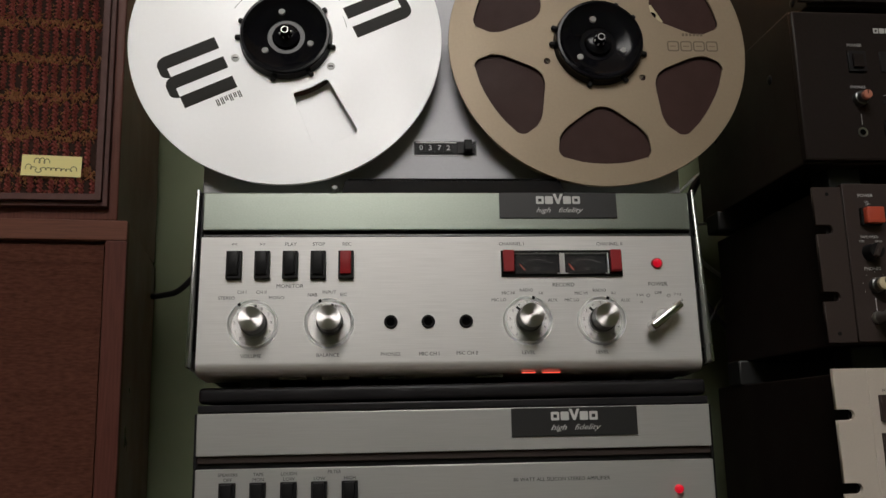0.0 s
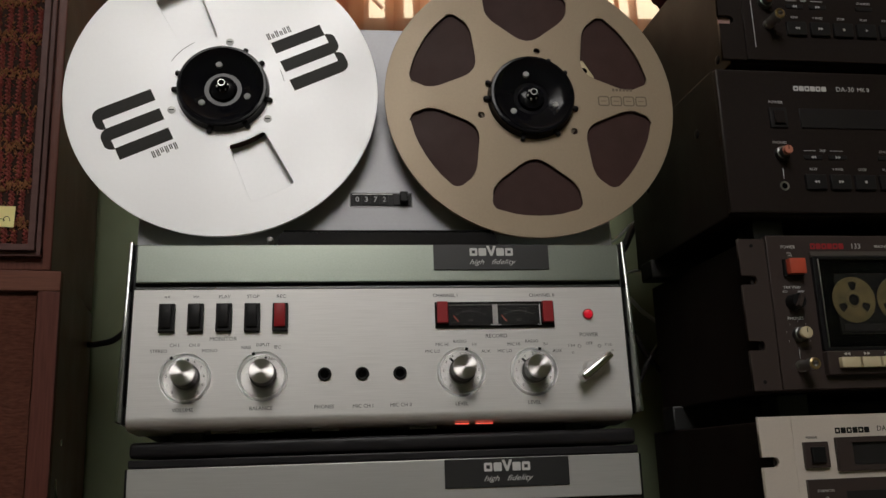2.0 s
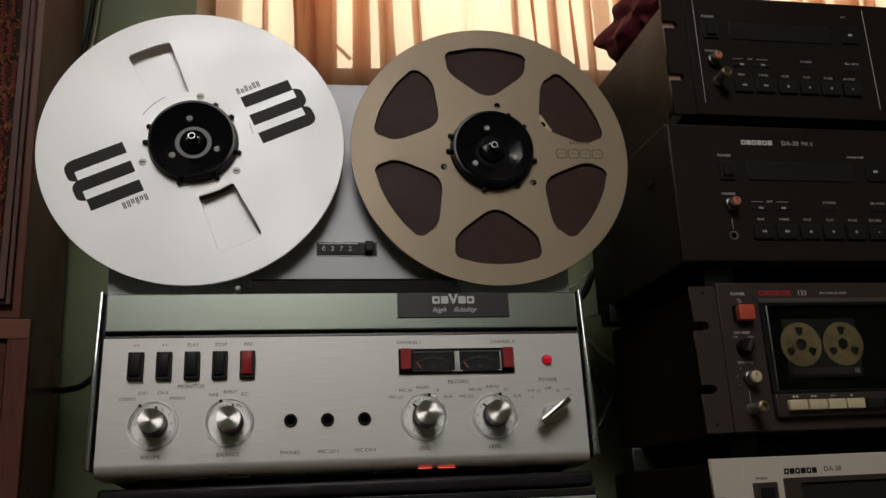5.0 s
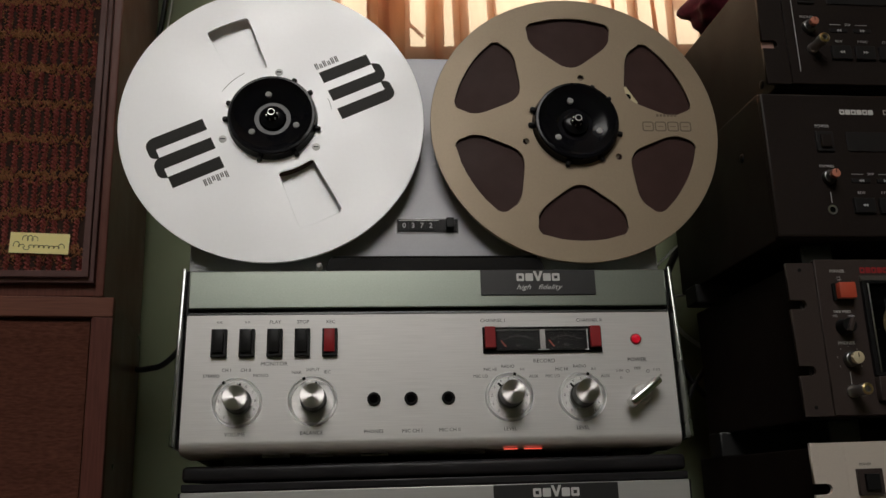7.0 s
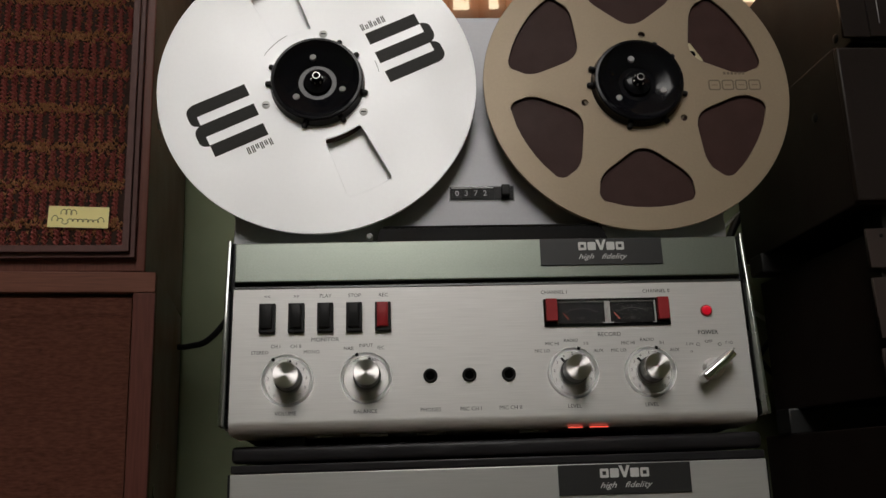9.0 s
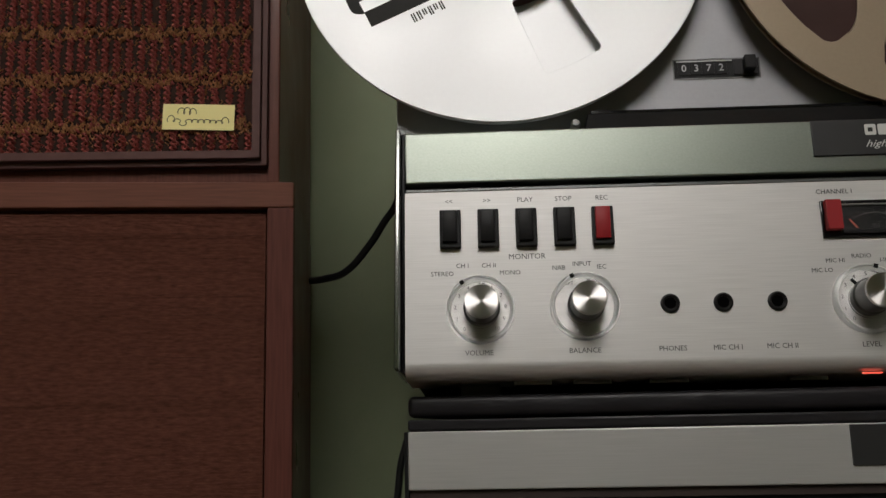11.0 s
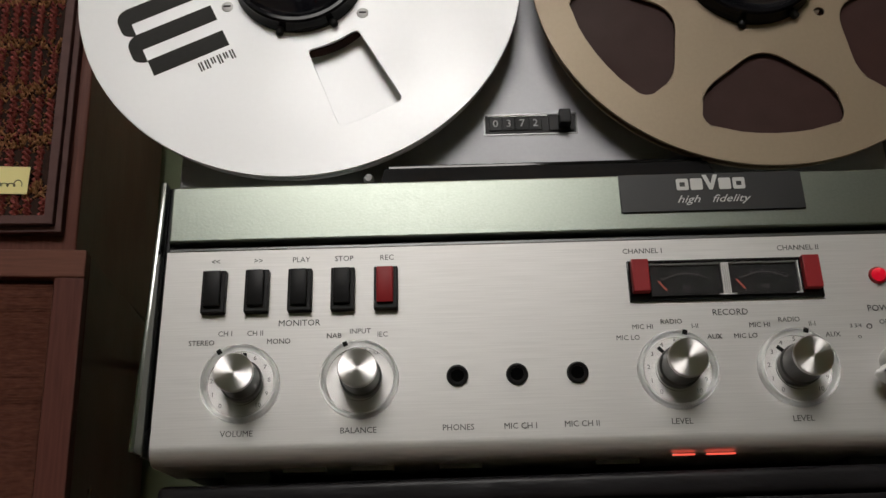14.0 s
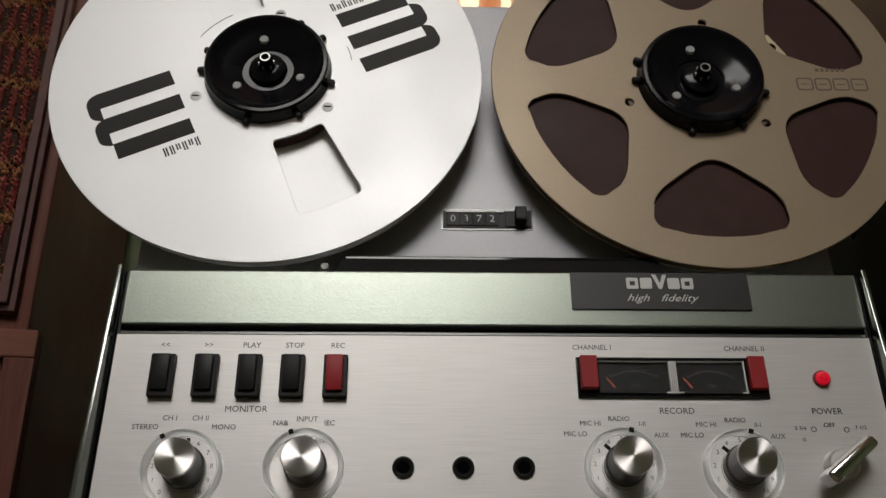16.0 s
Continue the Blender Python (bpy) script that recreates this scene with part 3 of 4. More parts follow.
    for words, x, z, s in (("MONITOR", -0.1307, 0.0663, 0.0047), ("STEREO", -0.1808, 0.0568, 0.0039), ("CH I", -0.1688, 0.0615, 0.0039), ("CH II", -0.1533, 0.0614, 0.0039), ("MONO", -0.1410, 0.0568, 0.0039),
                           ("NAB", -0.1125, 0.0590, 0.0039), ("INPUT", -0.0990, 0.0611, 0.0039), ("IEC", -0.0875, 0.0591, 0.0039), ("LEFT", -0.1075, 0.0495, 0.0031), ("RIGHT", -0.0900, 0.0495, 0.0031),
                           ("VOLUME", -0.1600, 0.0098, 0.0042), ("BALANCE", -0.0995, 0.0101, 0.0042), ("PHONES", -0.0498, 0.0103, 0.0042), ("MIC CH I", -0.0189, 0.0103, 0.0042), ("MIC CH II", 0.0116, 0.0106, 0.0042),
                           ("LEVEL", 0.0611, 0.0105, 0.0042), ("LEVEL", 0.1211, 0.0104, 0.0042), ("CHANNEL I", 0.0506, 0.1011, 0.0041), ("CHANNEL II", 0.1330, 0.1008, 0.0041), ("RECORD", 0.0924, 0.0661, 0.0047),
                           ("MIC LO", 0.0385, 0.0538, 0.0037), ("MIC HI", 0.0465, 0.0594, 0.0037), ("RADIO", 0.0615, 0.0618, 0.0037), ("I-II", 0.0734, 0.0592, 0.0035), ("AUX", 0.0828, 0.0533, 0.0037),
                           ("MIC LO", 0.0987, 0.0533, 0.0037), ("MIC HI", 0.1066, 0.0589, 0.0037), ("RADIO", 0.1220, 0.0613, 0.0037), ("II-I", 0.1335, 0.0588, 0.0035), ("AUX", 0.1432, 0.0528, 0.0037),
                           ("POWER", 0.1713, 0.0662, 0.0047), ("OFF", 0.1711, 0.0588, 0.0036), ("3 3/4", 0.1556, 0.0571, 0.0030), ("7 1/2", 0.1873, 0.0576, 0.0030), ("O", 0.1625, 0.0565, 0.0042), ("O", 0.1797, 0.0563, 0.0042), ("o", 0.1566, 0.0515, 0.0038), ("o", 0.1905, 0.0530, 0.0038)):
        lettering(words, x, z, s, GREYINK, panel)
    for x, z, t, lean in ((-0.1588, 0.0345, 5, -34), (-0.0988, 0.0352, 8, -22), (0.0612, 0.0359, -45, 14), (0.1215, 0.0354, -48, 16)):
        rotary_knob(d, x, z, t, lean, marks=x != -0.0988)
    for x in (-0.0495, -0.0193, 0.0113):
        j = lathe("jack_socket", [(0.0033, 0.006), (0.0033, -0.0008), (0.0046, -0.0016), (0.0054, -0.0014), (0.0056, 0.0)], x, 0.0365, BLACK, d, 28, "black jack socket")
        lathe("socket_hole", [(0, -0.0006), (0.0035, -0.0006)], 0, 0, HOLE, j, 24)
    vu_meter(d, 0.0413, 0.1424, 0.0728, 0.0953)
    lathe("power_lamp", [(0, -0.0062), (0.0017, -0.0058), (0.0030, -0.0042), (0.0036, -0.0018), (0.0036, 0.0), (0, 0.0)], 0.1720, 0.0840, LED, d, 28, "lit red power lamp")
    lathe("lamp_ring", [(0.0036, 0.0), (0.0037, -0.0016), (0.0044, -0.0016), (0.0047, 0.0)], 0.1720, 0.0840, REDINK, d, 28, "dark red lamp ring")
    # power lever
    bm = bmesh.new()
    add_box(bm, -0.0172, 0.0172, -0.0180, -0.006, -0.0043, 0.0043, 0.0026, 4)
    for v in bm.verts:
        v.co.z *= 1.0 - 0.10 * (v.co.x / 0.0172)
        if v.co.y < -0.012:
            v.co.z *= 0.8
            v.co.x *= 0.95
    bmesh.ops.rotate(bm, verts=bm.verts[:], cent=(0, 0, 0), matrix=Matrix.Rotation(radians(-38), 3, "Y"))
    bmesh.ops.translate(bm, verts=bm.verts[:], vec=(0.1722, 0, 0.0373))
    lever = part("power_lever", bm, CHROME, d, "chrome power lever", smooth=True)
    lathe("lever_boss", [(0, -0.0065), (0.007, -0.0065), (0.0078, -0.0055), (0.0085, 0.0), (0, 0.0)], 0.1722, 0.0373, ALU, lever, 32)
    # underside, with feet down to the lid below
    box("underside", -0.198, 0.198, 0.012, 0.110, -0.0042, 0.004, BLACK, d)
    for x in (-0.172, 0.152):
        for y in (0.030, 0.165):
            low = -0.0136 + 0.0647 * y + 0.00965 * x
            box("foot", x, x + 0.024, y, y + 0.024, low, 0.006, RUBBER, d, 0.001)
    for xa, xb in ((0.0555, 0.0668), (0.0722, 0.0868)):
        box("indicator_glow", xa, xb, 0.004, 0.0058, -0.0054, -0.0046, GLOW, d, 0.0005, "small glowing red light strip")
    for x in (-0.14, -0.105, -0.06, 0.02):
        box("bottom_tab", x, x + 0.022, 0.020, 0.027, -0.0068, -0.0042, KNOB, d, 0.0004)
    return d


tape_deck()


# ---- reels ----
def hub_adapter(root):
    prof = [(0.0, 0.012), (0.0405, 0.012), (0.0415, 0.002), (0.0405, -0.002), (0.0392, -0.005), (0.0395, -0.0085), (0.0386, -0.0100), (0.0366, -0.0102), (0.0350, -0.0084), (0.0300, -0.0056), (0.0275, -0.0046),
            (0.0180, -0.0020), (0.0165, -0.0012), (0.0165, -0.0005), (0.0125, -0.0005), (0.0115, -0.0036), (0.0095, -0.0048), (0.0058, -0.0055), (0.0046, -0.0068), (0.0042, -0.0130), (0.0034, -0.0142), (0.0, -0.0142)]
    h = lathe("hub_adapter", prof, 0, 0, HUBM, root, 72, "glossy black hub adapter")
    for a in (14, 58, 104, 178, 200, 296, 322):
        bm = bmesh.new()
        add_box(bm, 0.039, 0.0450, -0.0042, 0.0002, -0.0023, 0.0023, 0.0018, 3)
        bmesh.ops.rotate(bm, verts=bm.verts[:], cent=(0, 0, 0), matrix=Matrix.Rotation(radians(a), 3, "Y"))
        part("lug", bm, BLACK, h, smooth=True)
    for a in (100, 220, 340):
        lathe("pin", [(0, -0.0050), (0.0026, -0.0049), (0.0030, -0.0042), (0.0030, -0.0025), (0, -0.0025)], 0.0232 * math.cos(radians(a)), 0.0232 * math.sin(radians(a)), PINGREY, h, 18, "grey pin")
    lathe("spindle_hole", [(0, -0.0144), (0.0026, -0.0144)], 0, 0, HOLE, h, 20)
    lathe("spindle_tip", [(0.0026, -0.0135), (0.0026, -0.0147), (0.0032, -0.0147), (0.0034, -0.0138)], 0, 0, STEEL, h, 24, "shiny metal spindle ring")
    for k in range(6):
        a = radians(60 * k + 10)
        lathe("spindle_tooth", [(0, -0.0098), (0.0007, -0.0096), (0.0007, -0.007), (0, -0.007)], 0.0047 * math.cos(a), 0.0047 * math.sin(a), STEEL, h, 8)


def turned(points, a):
    c, s = math.cos(radians(a)), math.sin(radians(a))
    return [(x * c - z * s, x * s + z * c) for x, z in points]


def silver_reel():
    root = thing("tape_reel", DECKPOSE @ pose(-0.1409, 0.0147, 0.2963), "white metal tape reel with black block marks", "tape reel", "reels on the deck")
    R, A = 0.1382, 25.0
    window = round_corners([(0.0515, -0.0165), (0.108, -0.0205), (0.1095, 0.0), (0.108, 0.0205), (0.0515, 0.0165), (0.0535, 0.0)], [0.003, 0.004, 0.01, 0.004, 0.003, 0.008])
    outline = [circle(0, 0, R, 120)] + [turned(window, A + b) for b in (90, 270)] + [circle(0, 0, 0.036, 48)]
    flat_part("front_flange", outline, 0.0, 0.0016, REELW, root, 0.0004, "white anodised metal flange")
    flat_part("back_flange", [circle(0, 0, R - 0.0028, 120)], 0.0102, 0.0016, REELW, root, 0.0004, "white anodised metal flange")
    lathe("reel_hub", [(0.0, 0.0016), (0.0455, 0.0016), (0.0455, 0.0102), (0.0, 0.0102)], 0, 0, BLACK, root, 64, "black reel core")
    lathe("tape_wound", [(0.0456, 0.0025), (0.0535, 0.0025), (0.0535, 0.0095), (0.0456, 0.0095)], 0, 0, TAPE, root, 72, "few turns of brown tape")
    for flip in (0, 180):
        def bar(t):
            return turned([(0.0575, t - 0.0059), (0.1060, t - 0.0059), (0.1060, t + 0.0059), (0.0575, t + 0.0059)], A + flip)

        block = flat_part("black_mark", [bar(-0.0205)], -0.0002, 0.0002, MARK, root, 0, "printed dark block mark")
        for t in (0.0, 0.0205):
            flat_part("black_bar", [bar(t)], -0.0002, 0.0002, MARK, block)
        for t in (-0.01025, 0.01025):
            # the hook that joins two bars at their outer ends
            link = round_corners([(0.1040, t - 0.0158), (0.1085, t - 0.0158), (0.1135, t - 0.0115), (0.1135, t + 0.0020), (0.1070, t + 0.0052), (0.1060, t + 0.0050), (0.1060, t - 0.0045), (0.1040, t - 0.0045)], [0.0005, 0.003, 0.004, 0.004, 0.001, 0.0005, 0.001, 0.0003], 4)
            flat_part("black_link", [turned(link, A + flip)], -0.00025, 0.0002, MARK, block)
        for k in range(6):
            a = 0.0570 + 0.0040 * k
            top = 0.0345 if k in (1, 3) else 0.0365
            for dx in (0.0, 0.0016):
                flat_part("small_mark", [turned([(a + dx, 0.0300), (a + dx + 0.0010, 0.0300), (a + dx + 0.0010, top), (a + dx, top)], A + flip)], -0.0002, 0.0002, GREYINK, block)
    for a in (85, 205, 325):
        sx, sz = 0.0485 * math.cos(radians(a)), 0.0485 * math.sin(radians(a))
        s = lathe("screw", [(0, -0.0007), (0.0024, -0.0007), (0.0036, -0.0002), (0.0036, 0.0002), (0, 0.0002)], sx, sz, SCREWHEAD, root, 24, "steel screw")
        box("screw_slot", -0.0022, 0.0022, -0.0010, -0.0006, -0.0005, 0.0005, INK, s)
    for a0, a1 in ((120, 150), (10, 24)):
        arc = [(0.0545 * math.cos(radians(a)), 0.0545 * math.sin(radians(a))) for a in range(a0, a1, 2)] + [(0.0541 * math.cos(radians(a)), 0.0541 * math.sin(radians(a))) for a in range(a1, a0, -2)]
        flat_part("pencil_arc", [arc], -0.0002, 0.0002, GREYINK, root)
    hub_adapter(root)
    lathe("turntable", [(0, 0.0119), (0.05, 0.0119), (0.05, 0.0165), (0.03, 0.018), (0.02, 0.0222), (0, 0.0222)], 0, 0, BLACK, root, 48, "black reel turntable")
    return root


def khaki_reel():
    root = thing("tape_reel", DECKPOSE @ pose(0.1393, 0.0150, 0.2930), "khaki metal tape reel full of brown tape", "tape reel", "reels on the deck")
    R = 0.1360
    outline = [circle(0, 0, R, 120), circle(0, 0, 0.036, 48)]
    for k in range(6):
        poly = [(0.0560, 0.0), (0.0860, -0.0395), (0.1085, -0.0425), (0.1195, 0.0), (0.1085, 0.0425), (0.0860, 0.0395)]
        outline.append(turned(round_corners(poly, [0.016, 0.012, 0.011, 0.035, 0.011, 0.012], 6), 30 + 60 * k))
    for a in (80, 200, 320):
        outline.append(circle(0.0505 * math.cos(radians(a)), 0.0505 * math.sin(radians(a)), 0.0030, 18))
    flat_part("front_flange", outline, 0.0, 0.0016, REELK, root, 0.0004, "khaki anodised metal flange")
    flat_part("back_flange", [circle(0, 0, R - 0.0028, 120)], 0.0102, 0.0016, REELK, root, 0.0004, "khaki anodised metal flange")
    lathe("tape_pack", [(0.05, 0.0034), (0.1235, 0.0034), (0.1240, 0.0045), (0.1240, 0.0095), (0.05, 0.0095)], 0, 0, TAPE, root, 96, "wound brown tape")
    lathe("reel_hub", [(0, 0.0017), (0.0505, 0.0017), (0.0505, 0.0101), (0, 0.0101)], 0, 0, KLINE, root, 64)
    bm = bmesh.new()
    add_box(bm, 0.0500, 0.0668, 0.0019, 0.0033, -0.0105, 0.0105, 0.0012)
    bmesh.ops.rotate(bm, verts=bm.verts[:], cent=(0, 0, 0), matrix=Matrix.Rotation(radians(-30), 3, "Y"))
    clip = part("white_clip", bm, CREAM, root, "white plastic hub clip", smooth=True)
    lathe("clip_hole", [(0, 0.0017), (0.0036, 0.0017)], 0.0612 * math.cos(radians(30)), 0.0612 * math.sin(radians(30)), HOLE, clip, 16)
    for k in range(4):
        a, b = 0.0640 + 0.0120 * k, 0.0750 + 0.0120 * k
        ring = [rounded(a, b, -0.0062, 0.0040, 0.0022, 3), rounded(a + 0.0011, b - 0.0011, -0.0051, 0.0029, 0.0014, 3)]
        flat_part("engraved_mark", ring, -0.0002, 0.0002, KLINE, root)
        flat_part("engraved_mark", [[(a + 0.0028, -0.0014), (b - 0.0028, -0.0014), (b - 0.0028, -0.0008), (a + 0.0028, -0.0008)]], -0.0002, 0.0002, KLINE, root)
    for k in range(6):
        a = 0.0785 + 0.0034 * k
        flat_part("engraved_mark", [[(a, 0.0092), (a + 0.0022, 0.0092), (a + 0.0022, 0.0118), (a, 0.0118)]], -0.0002, 0.0002, KLINE, root)
    hub_adapter(root)
    lathe("turntable", [(0, 0.0119), (0.05, 0.0119), (0.05, 0.0165), (0.03, 0.018), (0.02, 0.0219), (0, 0.0219)], 0, 0, BLACK, root, 48, "black reel turntable")
    return root


silver_reel()
khaki_reel()


# ---- amplifier under the deck ----
def amplifier():
    a = thing("amplifier", pose(0.0067, 0.0016, 1.0410, 0, 0.27, 0), "silver stereo amplifier in a black case under the tape deck", "amplifier")
    b = 1.04
    box("case", -0.2045, 0.2045, 0.012, 0.24, 0.012, 1.2285 - b, SATIN, a, 0.002, "black case")
    top = bmesh.new()
    add_box(top, -0.2045, 0.204, 0.002, 0.235, 1.2300 - b, 1.2425 - b, 0.0035, 3)
    part("padded_lid", top, VINYL, a, "black vinyl lid with rounded edges", smooth=True)
    box("lid_lip", -0.2045, 0.2045, 0.001, 0.05, 1.2225 - b, 1.2288 - b, VINYL, a, 0.0012)
    for s in (-1, 1):
        box("side_cheek", s * 0.2048, s * 0.2072, 0.004, 0.24, 0.012, 1.2220 - b, BLACK, a, 0.0006)
    bar = box("upper_bar", -0.2045, 0.2045, 0.0, 0.03, 1.1890 - b, 1.2220 - b, AMPALU, a, 0.0008, "brushed aluminium upper bar")
    name_plate(bar, 0.0445, 0.1455, 1.1990 - b, 1.2215 - b, 0.0)
    box("bar_gap", -0.2040, 0.2040, 0.006, 0.03, 1.1780 - b, 1.1892 - b, BLACK, a)
    box("gap_strip", -0.2040, 0.2040, 0.003, 0.008, 1.1835 - b, 1.1888 - b, TAUPE, a, 0.0004)
    panel = box("control_panel", -0.2045, 0.2045, 0.0, 0.03, 1.060 - b, 1.1790 - b, AMPALU, a, 0.0008, "brushed aluminium control panel")
    for k, (w1, w2) in enumerate((("SPEAKERS", "OFF"), ("TAPE", "MON"), ("LOUDN", "LOW"), ("", "LOW"), ("", "HIGH"))):
        x = -0.1790 + 0.0238 * k
        lettering(w2, x, 1.1705 - b, 0.0039, GREYINK, panel)
        if w1:
            lettering(w1, x, 1.1745 - b, 0.0036, GREYINK, panel)
        push_button(a, x, 1.1570 - b, BLACK)
    lettering("FILTER", -0.0960, 1.1755 - b, 0.0036, GREYINK, panel)
    lettering("80 WATT ALL SILICON STEREO AMPLIFIER", 0.0830, 1.1660 - b, 0.0041, GREYINK, panel, wide=1.0)
    lathe("power_lamp", [(0, -0.006), (0.0017, -0.0056), (0.0029, -0.004), (0.0035, -0.0018), (0.0035, 0.0), (0, 0.0)], 0.1755, 1.1565 - b, LED, a, 28, "lit red power lamp")
    for x in (-0.18, 0.16):
        for yy in (0.03, 0.2):
            box("foot", x, x + 0.02, yy, yy + 0.02, 0.0, 0.014, RUBBER, a, 0.001)


amplifier()


# ---- loudspeakers ----
def lower_speaker():
    # origin at the front right lower corner
    s = thing("loudspeaker", pose(-0.2928, 0.1120, 1.04, 0, 0, 10.0), "dark walnut loudspeaker with brown cloth grille", "loudspeaker", "stacked loudspeakers")
    w, h, f = 0.32, 0.3690, 0.0195
    box("cabinet", -w, 0, 0.012, 0.25, 0, h, CABINET, s, 0.001, "dark brown veneered cabinet")
    box("frame_top", -w, 0, 0.0, 0.0118, h - f, h, WOODH, s, 0.0012, "walnut frame rail")
    box("frame_bottom", -w, 0, 0.0, 0.0118, 0, f, WOODH, s, 0.0012, "walnut frame rail")
    for x in (-w, -f):
        box("frame_side", x, x + f, 0.0003, 0.0115, f, h - f, WOOD, s, 0.0012, "walnut frame stile")
    box("grille_cloth", -w + f + 0.0012, -f - 0.0012, 0.006, 0.0119, f + 0.0012, h - f - 0.0032, CLOTH, s, 0.001, "ribbed brown cloth")
    ribs = bmesh.new()
    rnd = random.Random(8)
    z = f + 0.002
    while z < h - f - 0.0045:
        add_box(ribs, -w + f + 0.0014, -f - 0.0014, 0.0052 + rnd.uniform(0, 0.0005), 0.007, z, z + rnd.uniform(0.0009, 0.0012))
        z += 0.0019
    tagged(part("cloth_rib", ribs, CLOTH, s), kind="stuff")


def upper_speaker():
    s = thing("loudspeaker", pose(-0.3090, 0.1235, 1.4135, 0, 0, 7.0), "dark brown loudspeaker with red and tan woven grille", "loudspeaker", "stacked loudspeakers")
    w, h = 0.36, 0.62
    box("cabinet", -w, 0.0010, 0.006, 0.235, 0.0, h, CABINET, s, 0.0015, "dark brown veneered cabinet")
    for x in (-w + 0.03, -0.06):
        for y in (0.03, 0.18):
            box("foot", x, x + 0.03, y, y + 0.03, -0.0045, 0.0, RUBBER, s)
    o = 0.0065
    # two stepped mouldings round the cloth
    for inset, width, y in ((0.004, 0.0045, -0.002), (0.0085, 0.0065, -0.007)):
        x0, x1, z0, z1 = -w + inset, -inset - 0.0035, o + inset + 0.0015, h - inset
        hole = [(x0 + width, z0 + width), (x1 - width, z0 + width), (x1 - width, z1 - width), (x0 + width, z1 - width)]
        flat_part("moulding", [[(x0, z0), (x1, z0), (x1, z1), (x0, z1)], hole], y, 0.0095, MOULD, s, 0.0007, "brown grille moulding")
    gx0, gx1, gz0, gz1 = -w + 0.015, -0.0185, o + 0.0160, h - 0.015
    box("backing_cloth", gx0, gx1, 0.001, 0.0062, gz0, gz1, BACKYARN, s, 0.0, "black backing cloth")
    rnd = random.Random(3)
    red, gold = bmesh.new(), bmesh.new()

    def strand(bm, a, b, r, turns, wob, n=6, ph=None):
        prev = None
        d = Vector(b) - Vector(a)
        side = Vector((1, 0, 0)) if abs(d.z) > abs(d.x) else Vector((0, 0, 1))
        ph = rnd.uniform(0, 6.28) if ph is None else ph
        for k in range(n + 1):
            f = k / n
            w = ph + 6.283 * turns * f
            c = Vector(a) + d * f + side * wob * math.sin(w) + Vector((0, 1, 0)) * wob * 0.8 * math.cos(w)
            rr = r * rnd.uniform(0.6, 1.35) * (0.6 if k in (0, n) else 1)
            ring = [bm.verts.new(c + side * rr * math.cos(q) + Vector((0, 1, 0)) * rr * math.sin(q)) for q in (0.3, 1.55, 2.8, 4.05, 5.3)]
            if prev:
                for q in range(5):
                    bm.faces.new((prev[q], prev[(q + 1) % 5], ring[(q + 1) % 5], ring[q]))
            prev = ring

    row, z = 0.0385, gz0 - 0.016
    while z < gz1:
        x = gx0 + 0.004
        while x < gx1 - 0.003:
            z0, z1 = max(z + 0.004 + rnd.uniform(-0.001, 0.002), gz0), min(z + row - 0.006 + rnd.uniform(-0.002, 0.002), gz1)
            if z1 > z0 + 0.005:
                ph, lean = rnd.uniform(0, 6.28), rnd.uniform(-0.0008, 0.0008)
                for k in range(2):
                    strand(red, (x, -0.0002, z0), (x + lean, -0.0002, z1), 0.0015, (z1 - z0) / 0.0085, 0.0017, 28, ph + math.pi * k)
            x += rnd.uniform(0.0078, 0.0106)
        for _ in range(int((gx1 - gx0) / 0.0005)):
            x, zz = rnd.uniform(gx0, gx1 - 0.004), z + rnd.gauss(-0.0008, 0.0036)
            if gz0 < zz < gz1 - 0.003:
                a = rnd.uniform(-0.8, 0.8)
                strand(gold if rnd.random() < 0.85 else red, (x, -0.0003, zz), (x + 0.0034 * math.cos(a), -0.0003, zz + 0.0026 * math.sin(a) + 0.0010), 0.0012, 0.8, 0.0012, 5)
        z += row
    # loose tan and red loops between the strands
    for _ in range(8000):
        x, zz = rnd.uniform(gx0, gx1 - 0.004), rnd.uniform(gz0, gz1 - 0.004)
        strand(gold if rnd.random() < 0.5 else red, (x, 0.0004, zz), (x + rnd.uniform(-0.002, 0.002), 0.0004, zz + 0.0030), 0.0006, 1.0, 0.0008, 4)
    tagged(part("red_yarn", red, REDYARN, s, "dark red twisted yarn"), kind="stuff")
    tagged(part("tan_yarn", gold, GOLDYARN, s, "tan woven yarn"), kind="stuff")
    # yellow card with handwriting-like strokes
    cx0, cz0 = -0.0872, 0.0412
    card = box("name_card", cx0, cx0 + 0.0545, -0.0035, -0.0027, cz0, cz0 + 0.0205, YELLOW, s, 0.0, "pale yellow card with black handwriting strokes")
    card.matrix_local = pose(cx0, 0, cz0) @ Matrix.Rotation(radians(1.6), 4, "Y") @ pose(-cx0, 0, -cz0)
    for a, b, zc, tops in ((0.0118, 0.0250, 0.0128, (0.0046, 0.0052, 0.0048)), (0.0042, 0.0500, 0.0062, (0.0050, 0.0024, -0.0028, 0.0022, 0.0024, 0.0024, 0.0026, 0.0022, 0.0022, 0.0048))):
        pts, step = [], (b - a) / len(tops)
        for k, top in enumerate(tops):
            for i in range(12):
                f = i / 12
                w = 2 * math.pi * f
                pts.append((cx0 + a + step * (k + f - 0.32 * math.sin(w)), -0.0036, cz0 + zc - 0.0008 * k / len(tops) + 0.5 * top * (1 - math.cos(w))))
        tube_mesh("ink_stroke", pts, 0.00026, INK, card)


lower_speaker()
upper_speaker()


# ---- rack of recorders ----
RX, RY, RYAW = 0.31, -0.008, 4.3


